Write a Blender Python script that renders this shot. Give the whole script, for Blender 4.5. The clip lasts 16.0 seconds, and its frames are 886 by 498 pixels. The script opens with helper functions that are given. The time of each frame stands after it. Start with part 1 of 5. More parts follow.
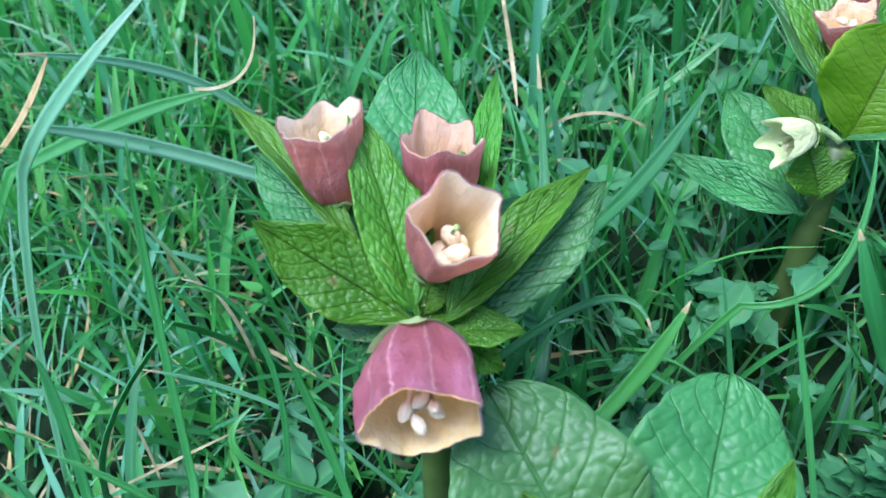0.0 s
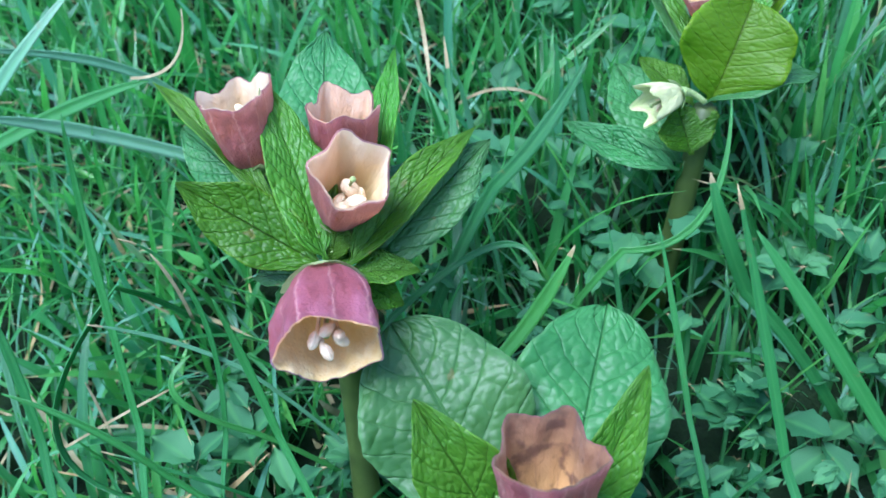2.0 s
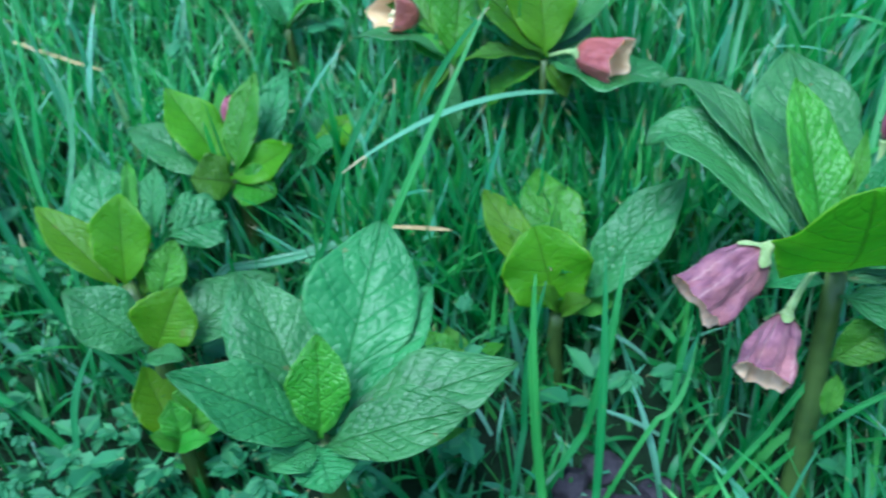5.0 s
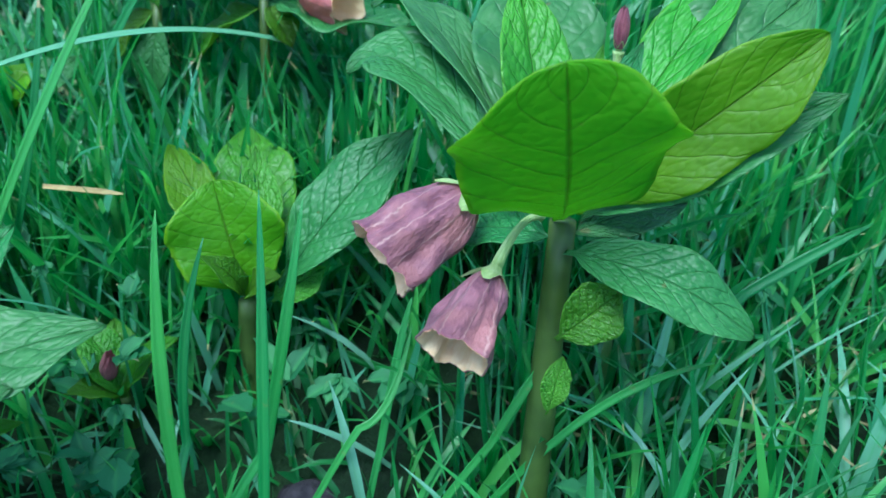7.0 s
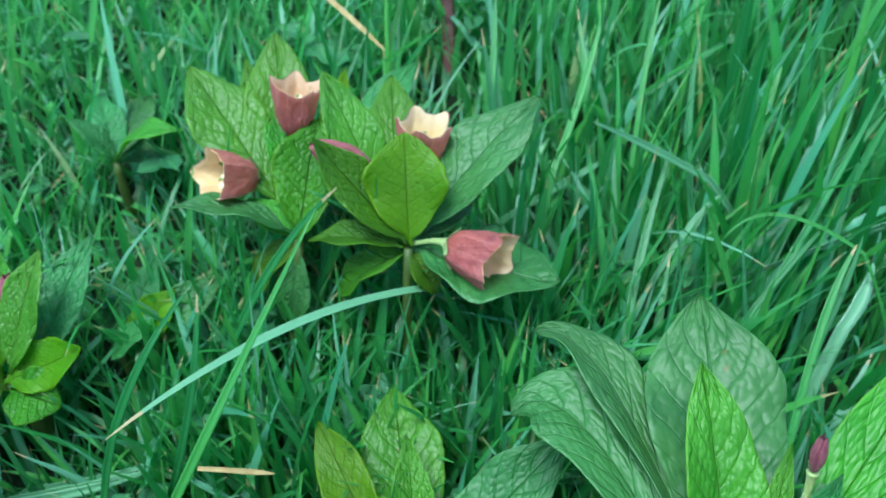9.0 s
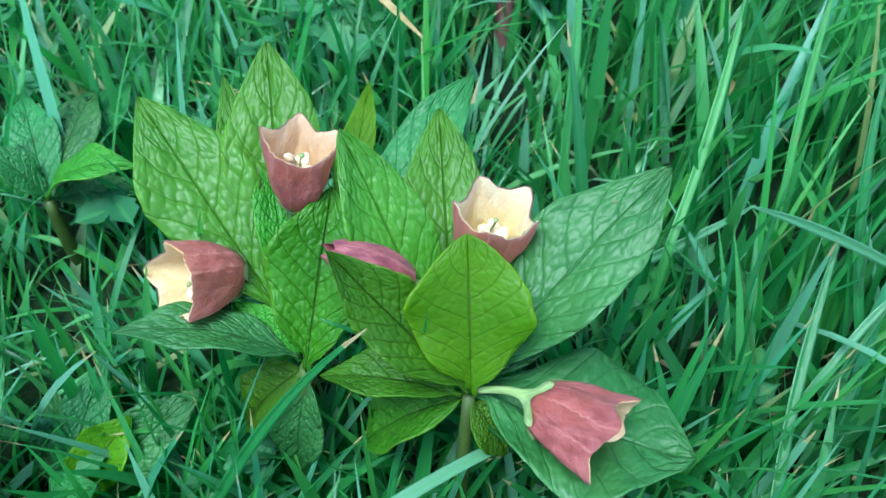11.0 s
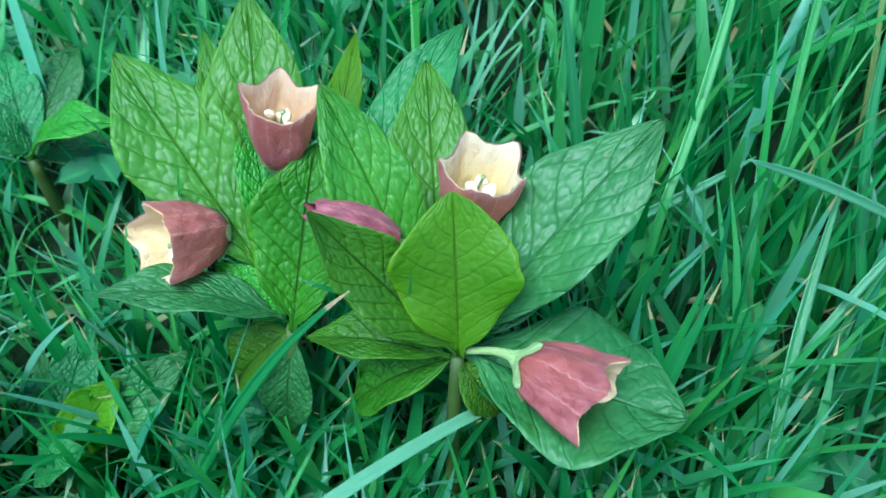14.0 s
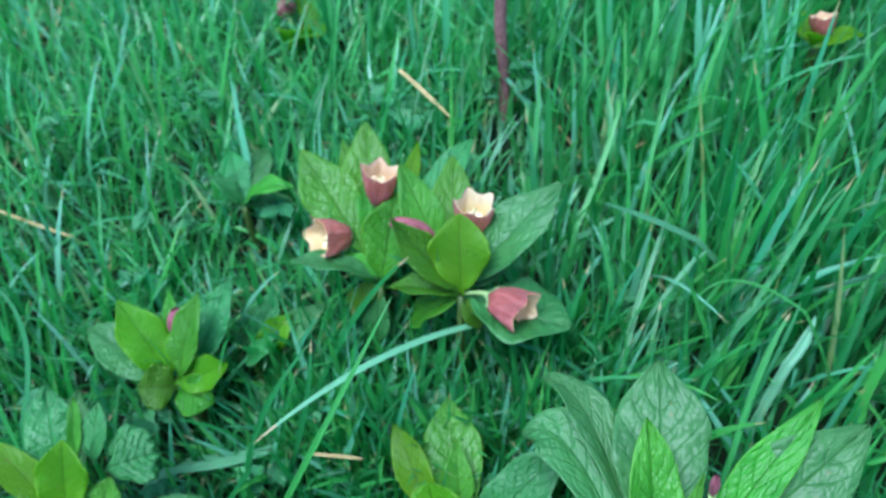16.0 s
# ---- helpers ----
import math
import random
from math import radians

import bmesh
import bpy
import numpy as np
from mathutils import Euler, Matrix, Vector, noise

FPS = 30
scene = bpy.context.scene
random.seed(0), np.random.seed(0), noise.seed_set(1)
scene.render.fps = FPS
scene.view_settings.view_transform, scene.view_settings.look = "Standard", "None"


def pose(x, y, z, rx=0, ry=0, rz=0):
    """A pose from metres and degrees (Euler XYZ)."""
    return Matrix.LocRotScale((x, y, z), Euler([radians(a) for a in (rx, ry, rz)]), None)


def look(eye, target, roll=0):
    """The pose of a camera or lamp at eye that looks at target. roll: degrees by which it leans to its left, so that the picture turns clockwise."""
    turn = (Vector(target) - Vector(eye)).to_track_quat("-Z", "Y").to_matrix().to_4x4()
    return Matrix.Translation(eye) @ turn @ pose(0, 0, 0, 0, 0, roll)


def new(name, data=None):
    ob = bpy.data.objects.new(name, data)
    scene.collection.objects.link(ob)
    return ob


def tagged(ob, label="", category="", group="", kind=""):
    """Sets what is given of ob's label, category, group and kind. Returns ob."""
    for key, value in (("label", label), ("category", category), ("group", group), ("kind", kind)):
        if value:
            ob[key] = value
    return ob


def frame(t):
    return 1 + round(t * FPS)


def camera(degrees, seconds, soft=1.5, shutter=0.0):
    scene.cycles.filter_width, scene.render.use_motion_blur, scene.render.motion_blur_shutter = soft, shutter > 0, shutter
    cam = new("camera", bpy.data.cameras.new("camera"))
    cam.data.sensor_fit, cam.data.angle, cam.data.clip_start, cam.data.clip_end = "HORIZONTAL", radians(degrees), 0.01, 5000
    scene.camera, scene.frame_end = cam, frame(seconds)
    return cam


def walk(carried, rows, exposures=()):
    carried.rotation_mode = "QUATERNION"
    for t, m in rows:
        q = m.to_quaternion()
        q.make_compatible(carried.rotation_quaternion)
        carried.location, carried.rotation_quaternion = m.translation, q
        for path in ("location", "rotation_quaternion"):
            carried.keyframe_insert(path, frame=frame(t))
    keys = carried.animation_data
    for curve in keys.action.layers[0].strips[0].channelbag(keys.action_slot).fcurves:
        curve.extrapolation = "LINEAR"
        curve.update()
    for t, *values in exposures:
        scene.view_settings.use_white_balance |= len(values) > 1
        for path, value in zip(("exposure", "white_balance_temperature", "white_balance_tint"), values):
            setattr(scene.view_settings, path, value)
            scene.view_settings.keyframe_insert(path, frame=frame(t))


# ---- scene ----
cam = camera(51.0, 16.0, shutter=0.2)
cam.data.dof.use_dof, cam.data.dof.focus_distance, cam.data.dof.aperture_fstop = True, 0.185, 29.0
PATH = [
    (0, (0.0383, 0.0058, 0.1907), (-0.4251, 1.4103, -1.1556), -7.93),
    (0.5, (0.0396, 0.0021, 0.1901), (-0.4092, 1.4037, -1.1643), -7.89),
    (1, (0.0403, -0.0018, 0.1895), (-0.3993, 1.4091, -1.1582), -8.34),
    (1.5, (0.0448, -0.0063, 0.1937), (-0.3627, 1.4069, -1.1616), -8.04),
    (2, (0.0559, -0.0140, 0.1967), (-0.3446, 1.4108, -1.1484), -8.45),
    (2.2, (0.0592, -0.0185, 0.1999), (-0.3093, 1.4123, -1.1480), -7.82),
    (2.5, (0.0601, -0.0252, 0.2105), (-0.2627, 1.4150, -1.1391), -7.04),
    (3, (0.0787, -0.0353, 0.2254), (-0.2314, 1.4003, -1.1320), -7.10),
    (3.5, (0.1109, -0.0488, 0.2430), (-0.2384, 1.3879, -1.1037), -8.26),
    (4, (0.1682, -0.0921, 0.2595), (-0.0898, 1.4121, -1.0332), -6.76),
    (4.2, (0.1851, -0.0918, 0.2541), (-0.0093, 1.4253, -1.0345), -6.51),
    (4.5, (0.2086, -0.0907, 0.2501), (0.0877, 1.4394, -1.0322), -6.52),
    (5, (0.2570, -0.0875, 0.2446), (0.2119, 1.4394, -1.0463), -5.98),
    (5.2, (0.2744, -0.0853, 0.2375), (0.2676, 1.4390, -1.0572), -5.67),
    (7.3, (0.3098, -0.0510, 0.1782), (0.5533, 1.5622, -0.9786), 1.23),
    (7.5, (0.3110, -0.0436, 0.1794), (0.5641, 1.5650, -0.9818), 1.16),
    (8, (0.3037, -0.0286, 0.1990), (0.5236, 1.5593, -0.9969), 0.78),
    (8.3, (0.2996, -0.0203, 0.2127), (0.4739, 1.5684, -0.9897), 0.33),
    (8.5, (0.2977, -0.0135, 0.2260), (0.4211, 1.5540, -1.0100), -0.57),
    (9, (0.2922, 0.0020, 0.2500), (0.3544, 1.5299, -1.0391), -1.16),
    (9.5, (0.2882, 0.0264, 0.2509), (0.3768, 1.5003, -1.0981), 0.38),
    (10, (0.2822, 0.0680, 0.2384), (0.3739, 1.4976, -1.1573), 0.22),
    (10.2, (0.2819, 0.0805, 0.2407), (0.3337, 1.4619, -1.2047), -0.71),
    (12.3, (0.2837, 0.1212, 0.2217), (0.3454, 1.3671, -1.3417), 0.14),
    (12.5, (0.2851, 0.1223, 0.2227), (0.3345, 1.3491, -1.3561), -0.44),
    (13, (0.2865, 0.1217, 0.2229), (0.3336, 1.3330, -1.3678), -0.69),
    (13.5, (0.2881, 0.1210, 0.2238), (0.3278, 1.3253, -1.3724), -0.98),
    (14, (0.2869, 0.1131, 0.2318), (0.3100, 1.3268, -1.3576), -1.93),
    (14.5, (0.2839, 0.0878, 0.2616), (0.2644, 1.3433, -1.2951), -3.07),
    (15, (0.2821, 0.0679, 0.2813), (0.2414, 1.3471, -1.2556), -4.00),
    (15.5, (0.2967, 0.0316, 0.3211), (0.2230, 1.3471, -1.1836), -5.39),
    (16, (0.3063, -0.0320, 0.3480), (0.1814, 1.3622, -1.0805), -5.20),
]
EXPOSURES = [(0, 2.02, 5150, 23), (3, 1.92, 4880, 22), (5, 1.82, 4700, 6), (7.3, 1.78, 4980, -2), (8.5, 1.68, 5100, -4), (9.5, 1.78, 5450, 4), (12.5, 1.85, 4850, -1), (14.5, 1.82, 4850, 0), (16, 1.80, 4950, 6)]
walk(cam, [(t, look(eye, target, roll)) for t, eye, target, roll in PATH], EXPOSURES)

# ---- light ----
world = bpy.data.worlds.new("sky")
scene.world = world
world.use_nodes = True
wn = world.node_tree
sky = wn.nodes.new("ShaderNodeTexSky")
sky.sky_type = 'NISHITA'
sky.sun_disc = False
sky.sun_elevation = radians(71)
sky.sun_rotation = radians(220)
sky.air_density, sky.dust_density, sky.ozone_density = 1.0, 2.0, 1.0
wn.links.new(sky.outputs[0], wn.nodes["Background"].inputs[0])
wn.nodes["Background"].inputs[1].default_value = 0.105
sun_lamp = bpy.data.lights.new("sun", 'SUN')
sun_lamp.energy, sun_lamp.angle, sun_lamp.color = 1.9, radians(30), (1.0, 0.98, 0.94)
sun = new("sun", sun_lamp)
sun.matrix_world = look((-0.55, -0.65, 2.5), (0, 0, 0))


# ---- materials ----
class Nodes:
    """Short hand for a node material."""

    def __init__(self, name):
        self.mat = bpy.data.materials.new(name)
        self.mat.use_nodes = True
        self.t = self.mat.node_tree
        self.t.nodes.clear()

    def add(self, kind, **kw):
        n = self.t.nodes.new(kind)
        for k, val in kw.items():
            if isinstance(val, bpy.types.NodeSocket):
                self.t.links.new(val, n.inputs[k.replace("_", " ")])
            else:
                n.inputs[k.replace("_", " ")].default_value = val
        return n

    def math(self, op, a, b=0.0, c=0.0, clamp=False):
        n = self.t.nodes.new("ShaderNodeMath")
        n.operation, n.use_clamp = op, clamp
        for i, val in enumerate((a, b, c)):
            if isinstance(val, bpy.types.NodeSocket):
                self.t.links.new(val, n.inputs[i])
            else:
                n.inputs[i].default_value = val
        return n.outputs[0]

    def ramp(self, fac, *stops):
        n = self.t.nodes.new("ShaderNodeValToRGB")
        self.t.links.new(fac, n.inputs[0])
        el = n.color_ramp.elements
        while len(el) < len(stops):
            el.new(0.5)
        for e, (p, col) in zip(el, stops):
            e.position = p
            e.color = (*col, 1) if len(col) == 3 else col
        return n.outputs[0]

    def mix(self, fac, a, b, blend='MIX'):
        n = self.t.nodes.new("ShaderNodeMix")
        n.data_type, n.blend_type = 'RGBA', blend
        for i, val in ((0, fac), (6, a), (7, b)):
            if isinstance(val, bpy.types.NodeSocket):
                self.t.links.new(val, n.inputs[i])
            else:
                n.inputs[i].default_value = val if i == 0 else (*val, 1)
        return n.outputs[2]

    def noise(self, vec, scale, detail=3.0, rough=0.55):
        n = self.add("ShaderNodeTexNoise", Scale=scale, Detail=detail, Roughness=rough)
        self.t.links.new(vec, n.inputs["Vector"])
        return n.outputs[0]

    def uv(self):
        n = self.t.nodes.new("ShaderNodeTexCoord")
        s = self.add("ShaderNodeSeparateXYZ", Vector=n.outputs["UV"])
        return n, s.outputs[0], s.outputs[1]

    def rand(self):
        return self.t.nodes.new("ShaderNodeObjectInfo").outputs["Random"]

    def island(self):
        return self.t.nodes.new("ShaderNodeNewGeometry").outputs["Random Per Island"]

    def hue(self, col, hue, sat, val):
        n = self.t.nodes.new("ShaderNodeHueSaturation")
        self.t.links.new(col, n.inputs["Color"])
        for k, x in (("Hue", hue), ("Saturation", sat), ("Value", val)):
            if isinstance(x, bpy.types.NodeSocket):
                self.t.links.new(x, n.inputs[k])
            else:
                n.inputs[k].default_value = x
        return n.outputs[0]

    def finish(self, col, rough=0.5, height=None, dist=0.0005, strength=0.6, through_col=None, through_amount=0.0, spec=0.5, sheen=0.0):
        p = self.add("ShaderNodeBsdfPrincipled")
        for key, val in (("Base Color", col), ("Roughness", rough)):
            if isinstance(val, bpy.types.NodeSocket):
                self.t.links.new(val, p.inputs[key])
            else:
                p.inputs[key].default_value = (*val, 1) if key == "Base Color" else val
        p.inputs["Specular IOR Level"].default_value = spec
        p.inputs["Sheen Weight"].default_value = sheen
        shader = p.outputs[0]
        normal = None
        if height is not None:
            bump = self.add("ShaderNodeBump", Strength=strength, Distance=dist, Height=height)
            normal = bump.outputs[0]
            self.t.links.new(normal, p.inputs["Normal"])
        if through_amount > 0:
            tr = self.t.nodes.new("ShaderNodeBsdfTranslucent")
            if isinstance(through_col, bpy.types.NodeSocket):
                self.t.links.new(through_col, tr.inputs[0])
            else:
                tr.inputs[0].default_value = (*through_col, 1)
            if normal is not None:
                self.t.links.new(normal, tr.inputs["Normal"])
            m = self.t.nodes.new("ShaderNodeMixShader")
            m.inputs[0].default_value = through_amount
            self.t.links.new(shader, m.inputs[1])
            self.t.links.new(tr.outputs[0], m.inputs[2])
            shader = m.outputs[0]
        out = self.t.nodes.new("ShaderNodeOutputMaterial")
        self.t.links.new(shader, out.inputs[0])
        return self.mat


def leaf_material(name, dark, light, vein, trans, amount, relief, rough, vein_gain, lateral_gain=0.45, gloss=0.28):
    n = Nodes(name)
    tc, u, w = n.uv()
    side = n.math('ABSOLUTE', n.math('MULTIPLY_ADD', u, 2.0, -1.0))
    wob = n.noise(tc.outputs["UV"], 5.0, 2.0)
    s = n.math('ADD', n.math('MULTIPLY_ADD', w, 8.0, n.math('MULTIPLY', side, -2.0)), n.math('MULTIPLY', wob, 0.35))
    saw = n.math('ABSOLUTE', n.math('SUBTRACT', n.math('FRACT', s), 0.5))      # 0.5 on a vein
    lateral = n.math('SUBTRACT', 1.0, n.math('DIVIDE', n.math('SUBTRACT', 0.5, saw), 0.036), clamp=True)
    rib = n.math('SUBTRACT', 1.0, n.math('DIVIDE', side, 0.034), clamp=True)
    # small blisters between the veins
    rows = n.add("ShaderNodeMapping", Vector=tc.outputs["UV"])
    rows.inputs["Scale"].default_value = (15.0, 27.0, 1.0)
    warp = n.add("ShaderNodeTexNoise", Vector=rows.outputs[0], Scale=0.5, Detail=1.0)
    add = n.t.nodes.new("ShaderNodeVectorMath")
    n.t.links.new(rows.outputs[0], add.inputs[0])
    n.t.links.new(warp.outputs["Color"], add.inputs[1])
    vor = n.t.nodes.new("ShaderNodeTexVoronoi")
    vor.feature = 'DISTANCE_TO_EDGE'
    vor.inputs["Scale"].default_value = 1.0
    n.t.links.new(add.outputs[0], vor.inputs["Vector"])
    dome = n.t.nodes.new("ShaderNodeTexVoronoi")
    dome.inputs["Scale"].default_value = 1.0
    dome.feature = 'SMOOTH_F1'
    dome.inputs["Smoothness"].default_value = 0.5
    n.t.links.new(add.outputs[0], dome.inputs["Vector"])
    cell = n.math('SUBTRACT', 1.0, n.math('POWER', dome.outputs["Distance"], 2.0))
    net = n.math('SUBTRACT', 1.0, n.math('DIVIDE', vor.outputs["Distance"], 0.06), clamp=True)
    veins = n.math('MAXIMUM', n.math('MAXIMUM', n.math('MULTIPLY', lateral, lateral_gain), rib), n.math('MULTIPLY', net, 0.04))
    big = n.noise(tc.outputs["Object"], 70.0, 3.0)
    fine = n.noise(tc.outputs["Object"], 900.0, 3.0)
    col = n.ramp(n.math('ADD', n.math('MULTIPLY', big, 0.7), n.math('MULTIPLY', fine, 0.3)), (0.3, dark), (0.68, light))
    r = n.rand()
    col = n.hue(col, n.math('MULTIPLY_ADD', r, 0.03, 0.485), 1.0, n.math('MULTIPLY_ADD', r, 0.35, 0.82))
    # shade of the creases between blisters, painted into the base colour
    col = n.mix(n.math('MULTIPLY', net, 0.07), col, (dark[0] * 0.55, dark[1] * 0.6, dark[2] * 0.7))
    col = n.mix(n.math('MULTIPLY', veins, vein_gain), col, vein)
    rim = n.math('MULTIPLY', n.math('SUBTRACT', side, 0.93), 14.0, clamp=True)
    col = n.mix(n.math('MULTIPLY', rim, 0.45), col, (light[0] * 2.2, light[1] * 1.5, light[2] * 2.2))
    scar = n.math('GREATER_THAN', n.noise(tc.outputs["Object"], 210.0, 2.0), 0.735)
    col = n.mix(n.math('MULTIPLY', scar, 0.45), col, (0.16, 0.11, 0.04))
    height = n.math('ADD', n.math('MULTIPLY', cell, 1.0), n.math('MULTIPLY', n.math('POWER', n.math('MULTIPLY', saw, 2.0), 10.0), -0.5))
    height = n.math('SUBTRACT', height, n.math('MULTIPLY', rib, 0.9))
    height = n.math('MULTIPLY_ADD', fine, 0.08, height)
    ro = n.math('MULTIPLY_ADD', fine, 0.25, rough - 0.1)
    tcol = n.mix(n.math('MULTIPLY', veins, 0.65), trans, (trans[0] * 0.45, trans[1] * 0.4, trans[2] * 0.4))
    return n.finish(col, ro, height, relief, 0.8, tcol, amount, gloss)


LEAF = leaf_material("leaf_green", (0.024, 0.112, 0.022), (0.060, 0.196, 0.046), (0.066, 0.200, 0.054), (0.15, 0.48, 0.04), 0.28, 0.00058, 0.44, 0.30, 0.55, 0.36)
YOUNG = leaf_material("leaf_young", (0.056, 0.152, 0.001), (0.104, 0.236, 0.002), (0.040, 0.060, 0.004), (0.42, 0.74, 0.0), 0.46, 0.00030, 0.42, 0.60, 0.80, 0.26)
FRESH = leaf_material("leaf_fresh", (0.038, 0.145, 0.007), (0.080, 0.240, 0.014), (0.045, 0.110, 0.016), (0.34, 0.70, 0.01), 0.34, 0.00058, 0.42, 0.26, 0.6, 0.36)
UNDER = leaf_material("leaf_dark_veined", (0.026, 0.096, 0.002), (0.060, 0.172, 0.004), (0.022, 0.036, 0.008), (0.34, 0.58, 0.02), 0.30, 0.00055, 0.42, 0.75, 0.85, 0.28)


def grass_material(name, stops, trans, amount, island, rough=0.32, gloss=0.5):
    n = Nodes(name)
    tc, u, w = n.uv()
    r = n.island() if island else n.rand()
    col = n.ramp(r, *stops)
    lines = n.noise(n.add("ShaderNodeMapping", Vector=tc.outputs["UV"], Scale=(40.0, 1.5, 1.0)).outputs[0], 1.0, 2.0)
    spots = n.noise(tc.outputs["Object"], 260.0, 3.0)
    col = n.mix(n.math('MULTIPLY', lines, 0.30), col, (0.10, 0.33, 0.11))
    rib = n.math('SUBTRACT', 1.0, n.math('DIVIDE', n.math('ABSOLUTE', n.math('SUBTRACT', u, 0.5)), 0.10), clamp=True)
    col = n.mix(n.math('MULTIPLY', rib, 0.4), col, (0.09, 0.30, 0.07))
    tip = n.math('MULTIPLY', n.math('GREATER_THAN', w, 0.93), n.math('GREATER_THAN', n.math('FRACT', n.math('MULTIPLY', r, 7.3)), 0.72))
    col = n.mix(n.math('MULTIPLY', tip, 0.8), col, (0.42, 0.31, 0.15))
    col = n.mix(n.math('MULTIPLY', n.math('GREATER_THAN', spots, 0.69), 0.35), col, (0.16, 0.17, 0.05))
    return n.finish(col, rough, lines, 0.0002, 0.5, trans, amount, gloss)


GRASS = grass_material("grass_blade", ((0.0, (0.014, 0.105, 0.022)), (0.55, (0.026, 0.165, 0.030)), (1.0, (0.058, 0.24, 0.030))), (0.10, 0.45, 0.05), 0.25, False)
GREYGREEN = grass_material("grass_glaucous", ((0.0, (0.11, 0.29, 0.14)), (1.0, (0.18, 0.36, 0.20))), (0.26, 0.52, 0.26), 0.25, False)
# bluish stops from 0.80: glaucous blades, and sky glints painted as blade colour
SWARD = grass_material("sward", ((0.0, (0.008, 0.050, 0.015)), (0.28, (0.020, 0.120, 0.028)), (0.55, (0.044, 0.225, 0.036)), (0.74, (0.10, 0.31, 0.040)), (0.80, (0.058, 0.23, 0.125)), (0.93, (0.13, 0.30, 0.19)), (0.98, (0.20, 0.37, 0.27)), (1.0, (0.26, 0.25, 0.07))), (0.12, 0.55, 0.07), 0.32, True, 0.28, 0.6)


# lighter turf; grazing sky sheen of the far lawn is put into its colour
TURF_SHEEN = grass_material("turf", ((0.0, (0.028, 0.130, 0.032)), (0.35, (0.056, 0.225, 0.050)), (0.65, (0.100, 0.32, 0.080)), (0.82, (0.10, 0.31, 0.17)), (0.95, (0.19, 0.40, 0.27)), (1.0, (0.30, 0.30, 0.10))), (0.18, 0.60, 0.12), 0.34, True, 0.30, 0.6)


def dry_material(name, a, b):
    n = Nodes(name)
    tc, u, w = n.uv()
    g = n.noise(tc.outputs["Object"], 300.0, 4.0)
    col = n.ramp(g, (0.3, a), (0.7, b))
    return n.finish(col, 0.75, g, 0.0003, 0.5, b, 0.2, 0.2)


STRAW = dry_material("straw", (0.20, 0.175, 0.075), (0.38, 0.345, 0.185))
DRYLEAF = dry_material("dry_leaf", (0.31, 0.22, 0.08), (0.48, 0.39, 0.18))
BARK = dry_material("stake_bark", (0.14, 0.060, 0.060), (0.30, 0.16, 0.14))


def petal_material(name, a, b, vein, blotch, amount, blotch_col, glow=None, throat=None, tint=None, crinkle=0.0008):
    n = Nodes(name)
    tc, u, w = n.uv()
    g = n.noise(n.add("ShaderNodeMapping", Vector=tc.outputs["UV"], Scale=(14.0, 3.0, 1.0)).outputs[0], 1.0, 4.0, 0.62)
    f = n.noise(tc.outputs["Object"], 700.0, 4.0)
    col = n.ramp(n.math('ADD', n.math('MULTIPLY', g, 0.75), n.math('MULTIPLY', f, 0.25)), (0.40, a), (0.62, b))
    if tint is not None:
        wash = n.ramp(n.noise(tc.outputs["Object"], 95.0, 3.0, 0.6), (0.42, (0, 0, 0)), (0.62, (1, 1, 1)))
        col = n.mix(n.math('MULTIPLY', wash, 0.5), col, tint)
    if throat is not None:
        # colour of the tube: deep at the base, pale towards the lip
        deep = n.ramp(n.math('ADD', w, n.math('MULTIPLY_ADD', g, 0.3, -0.15)), (0.15, (1, 1, 1)), (0.85, (0, 0, 0)))
        col = n.mix(deep, col, throat)
    wob = n.math('MULTIPLY', n.noise(tc.outputs["UV"], 9.0, 2.0), 0.35)
    k = n.math('ABSOLUTE', n.math('SUBTRACT', n.math('FRACT', n.math('ADD', n.math('MULTIPLY', u, 10.0), wob)), 0.5))
    line = n.math('SUBTRACT', 1.0, n.math('DIVIDE', n.math('SUBTRACT', 0.5, k), 0.055), clamp=True)
    broken = n.math('MULTIPLY', n.noise(tc.outputs["UV"], 14.0, 2.0), 1.3, clamp=True)
    col = n.mix(n.math('MULTIPLY', n.math('MULTIPLY', line, broken), 0.85), col, vein)
    r = n.rand()
    col = n.hue(col, n.math('MULTIPLY_ADD', r, 0.03, 0.485), 1.0, n.math('MULTIPLY_ADD', r, 0.25, 0.88))
    if tint is not None:
        lip = n.math('MULTIPLY', n.math('SUBTRACT', w, 0.965), 30.0, clamp=True)
        col = n.mix(n.math('MULTIPLY', lip, 0.5), col, (0.20, 0.050, 0.075))
    if blotch > 0:
        spots = n.ramp(n.noise(tc.outputs["Object"], 260.0, 5.0, 0.6), (0.62 - blotch, (0, 0, 0)), (0.68 - blotch * 0.6, (1, 1, 1)))
        col = n.mix(n.math('MULTIPLY', spots, 0.85), col, blotch_col)
    crease = n.noise(n.add("ShaderNodeMapping", Vector=tc.outputs["UV"], Scale=(26.0, 7.0, 1.0)).outputs[0], 1.0, 5.0, 0.6)
    h = n.math('ADD', n.math('MULTIPLY', g, 0.8), n.math('MULTIPLY_ADD', crease, 0.6, n.math('MULTIPLY', k, 0.35)))
    return n.finish(col, 0.5, h, crinkle, 0.8, glow or b, amount, 0.28, 0.08)


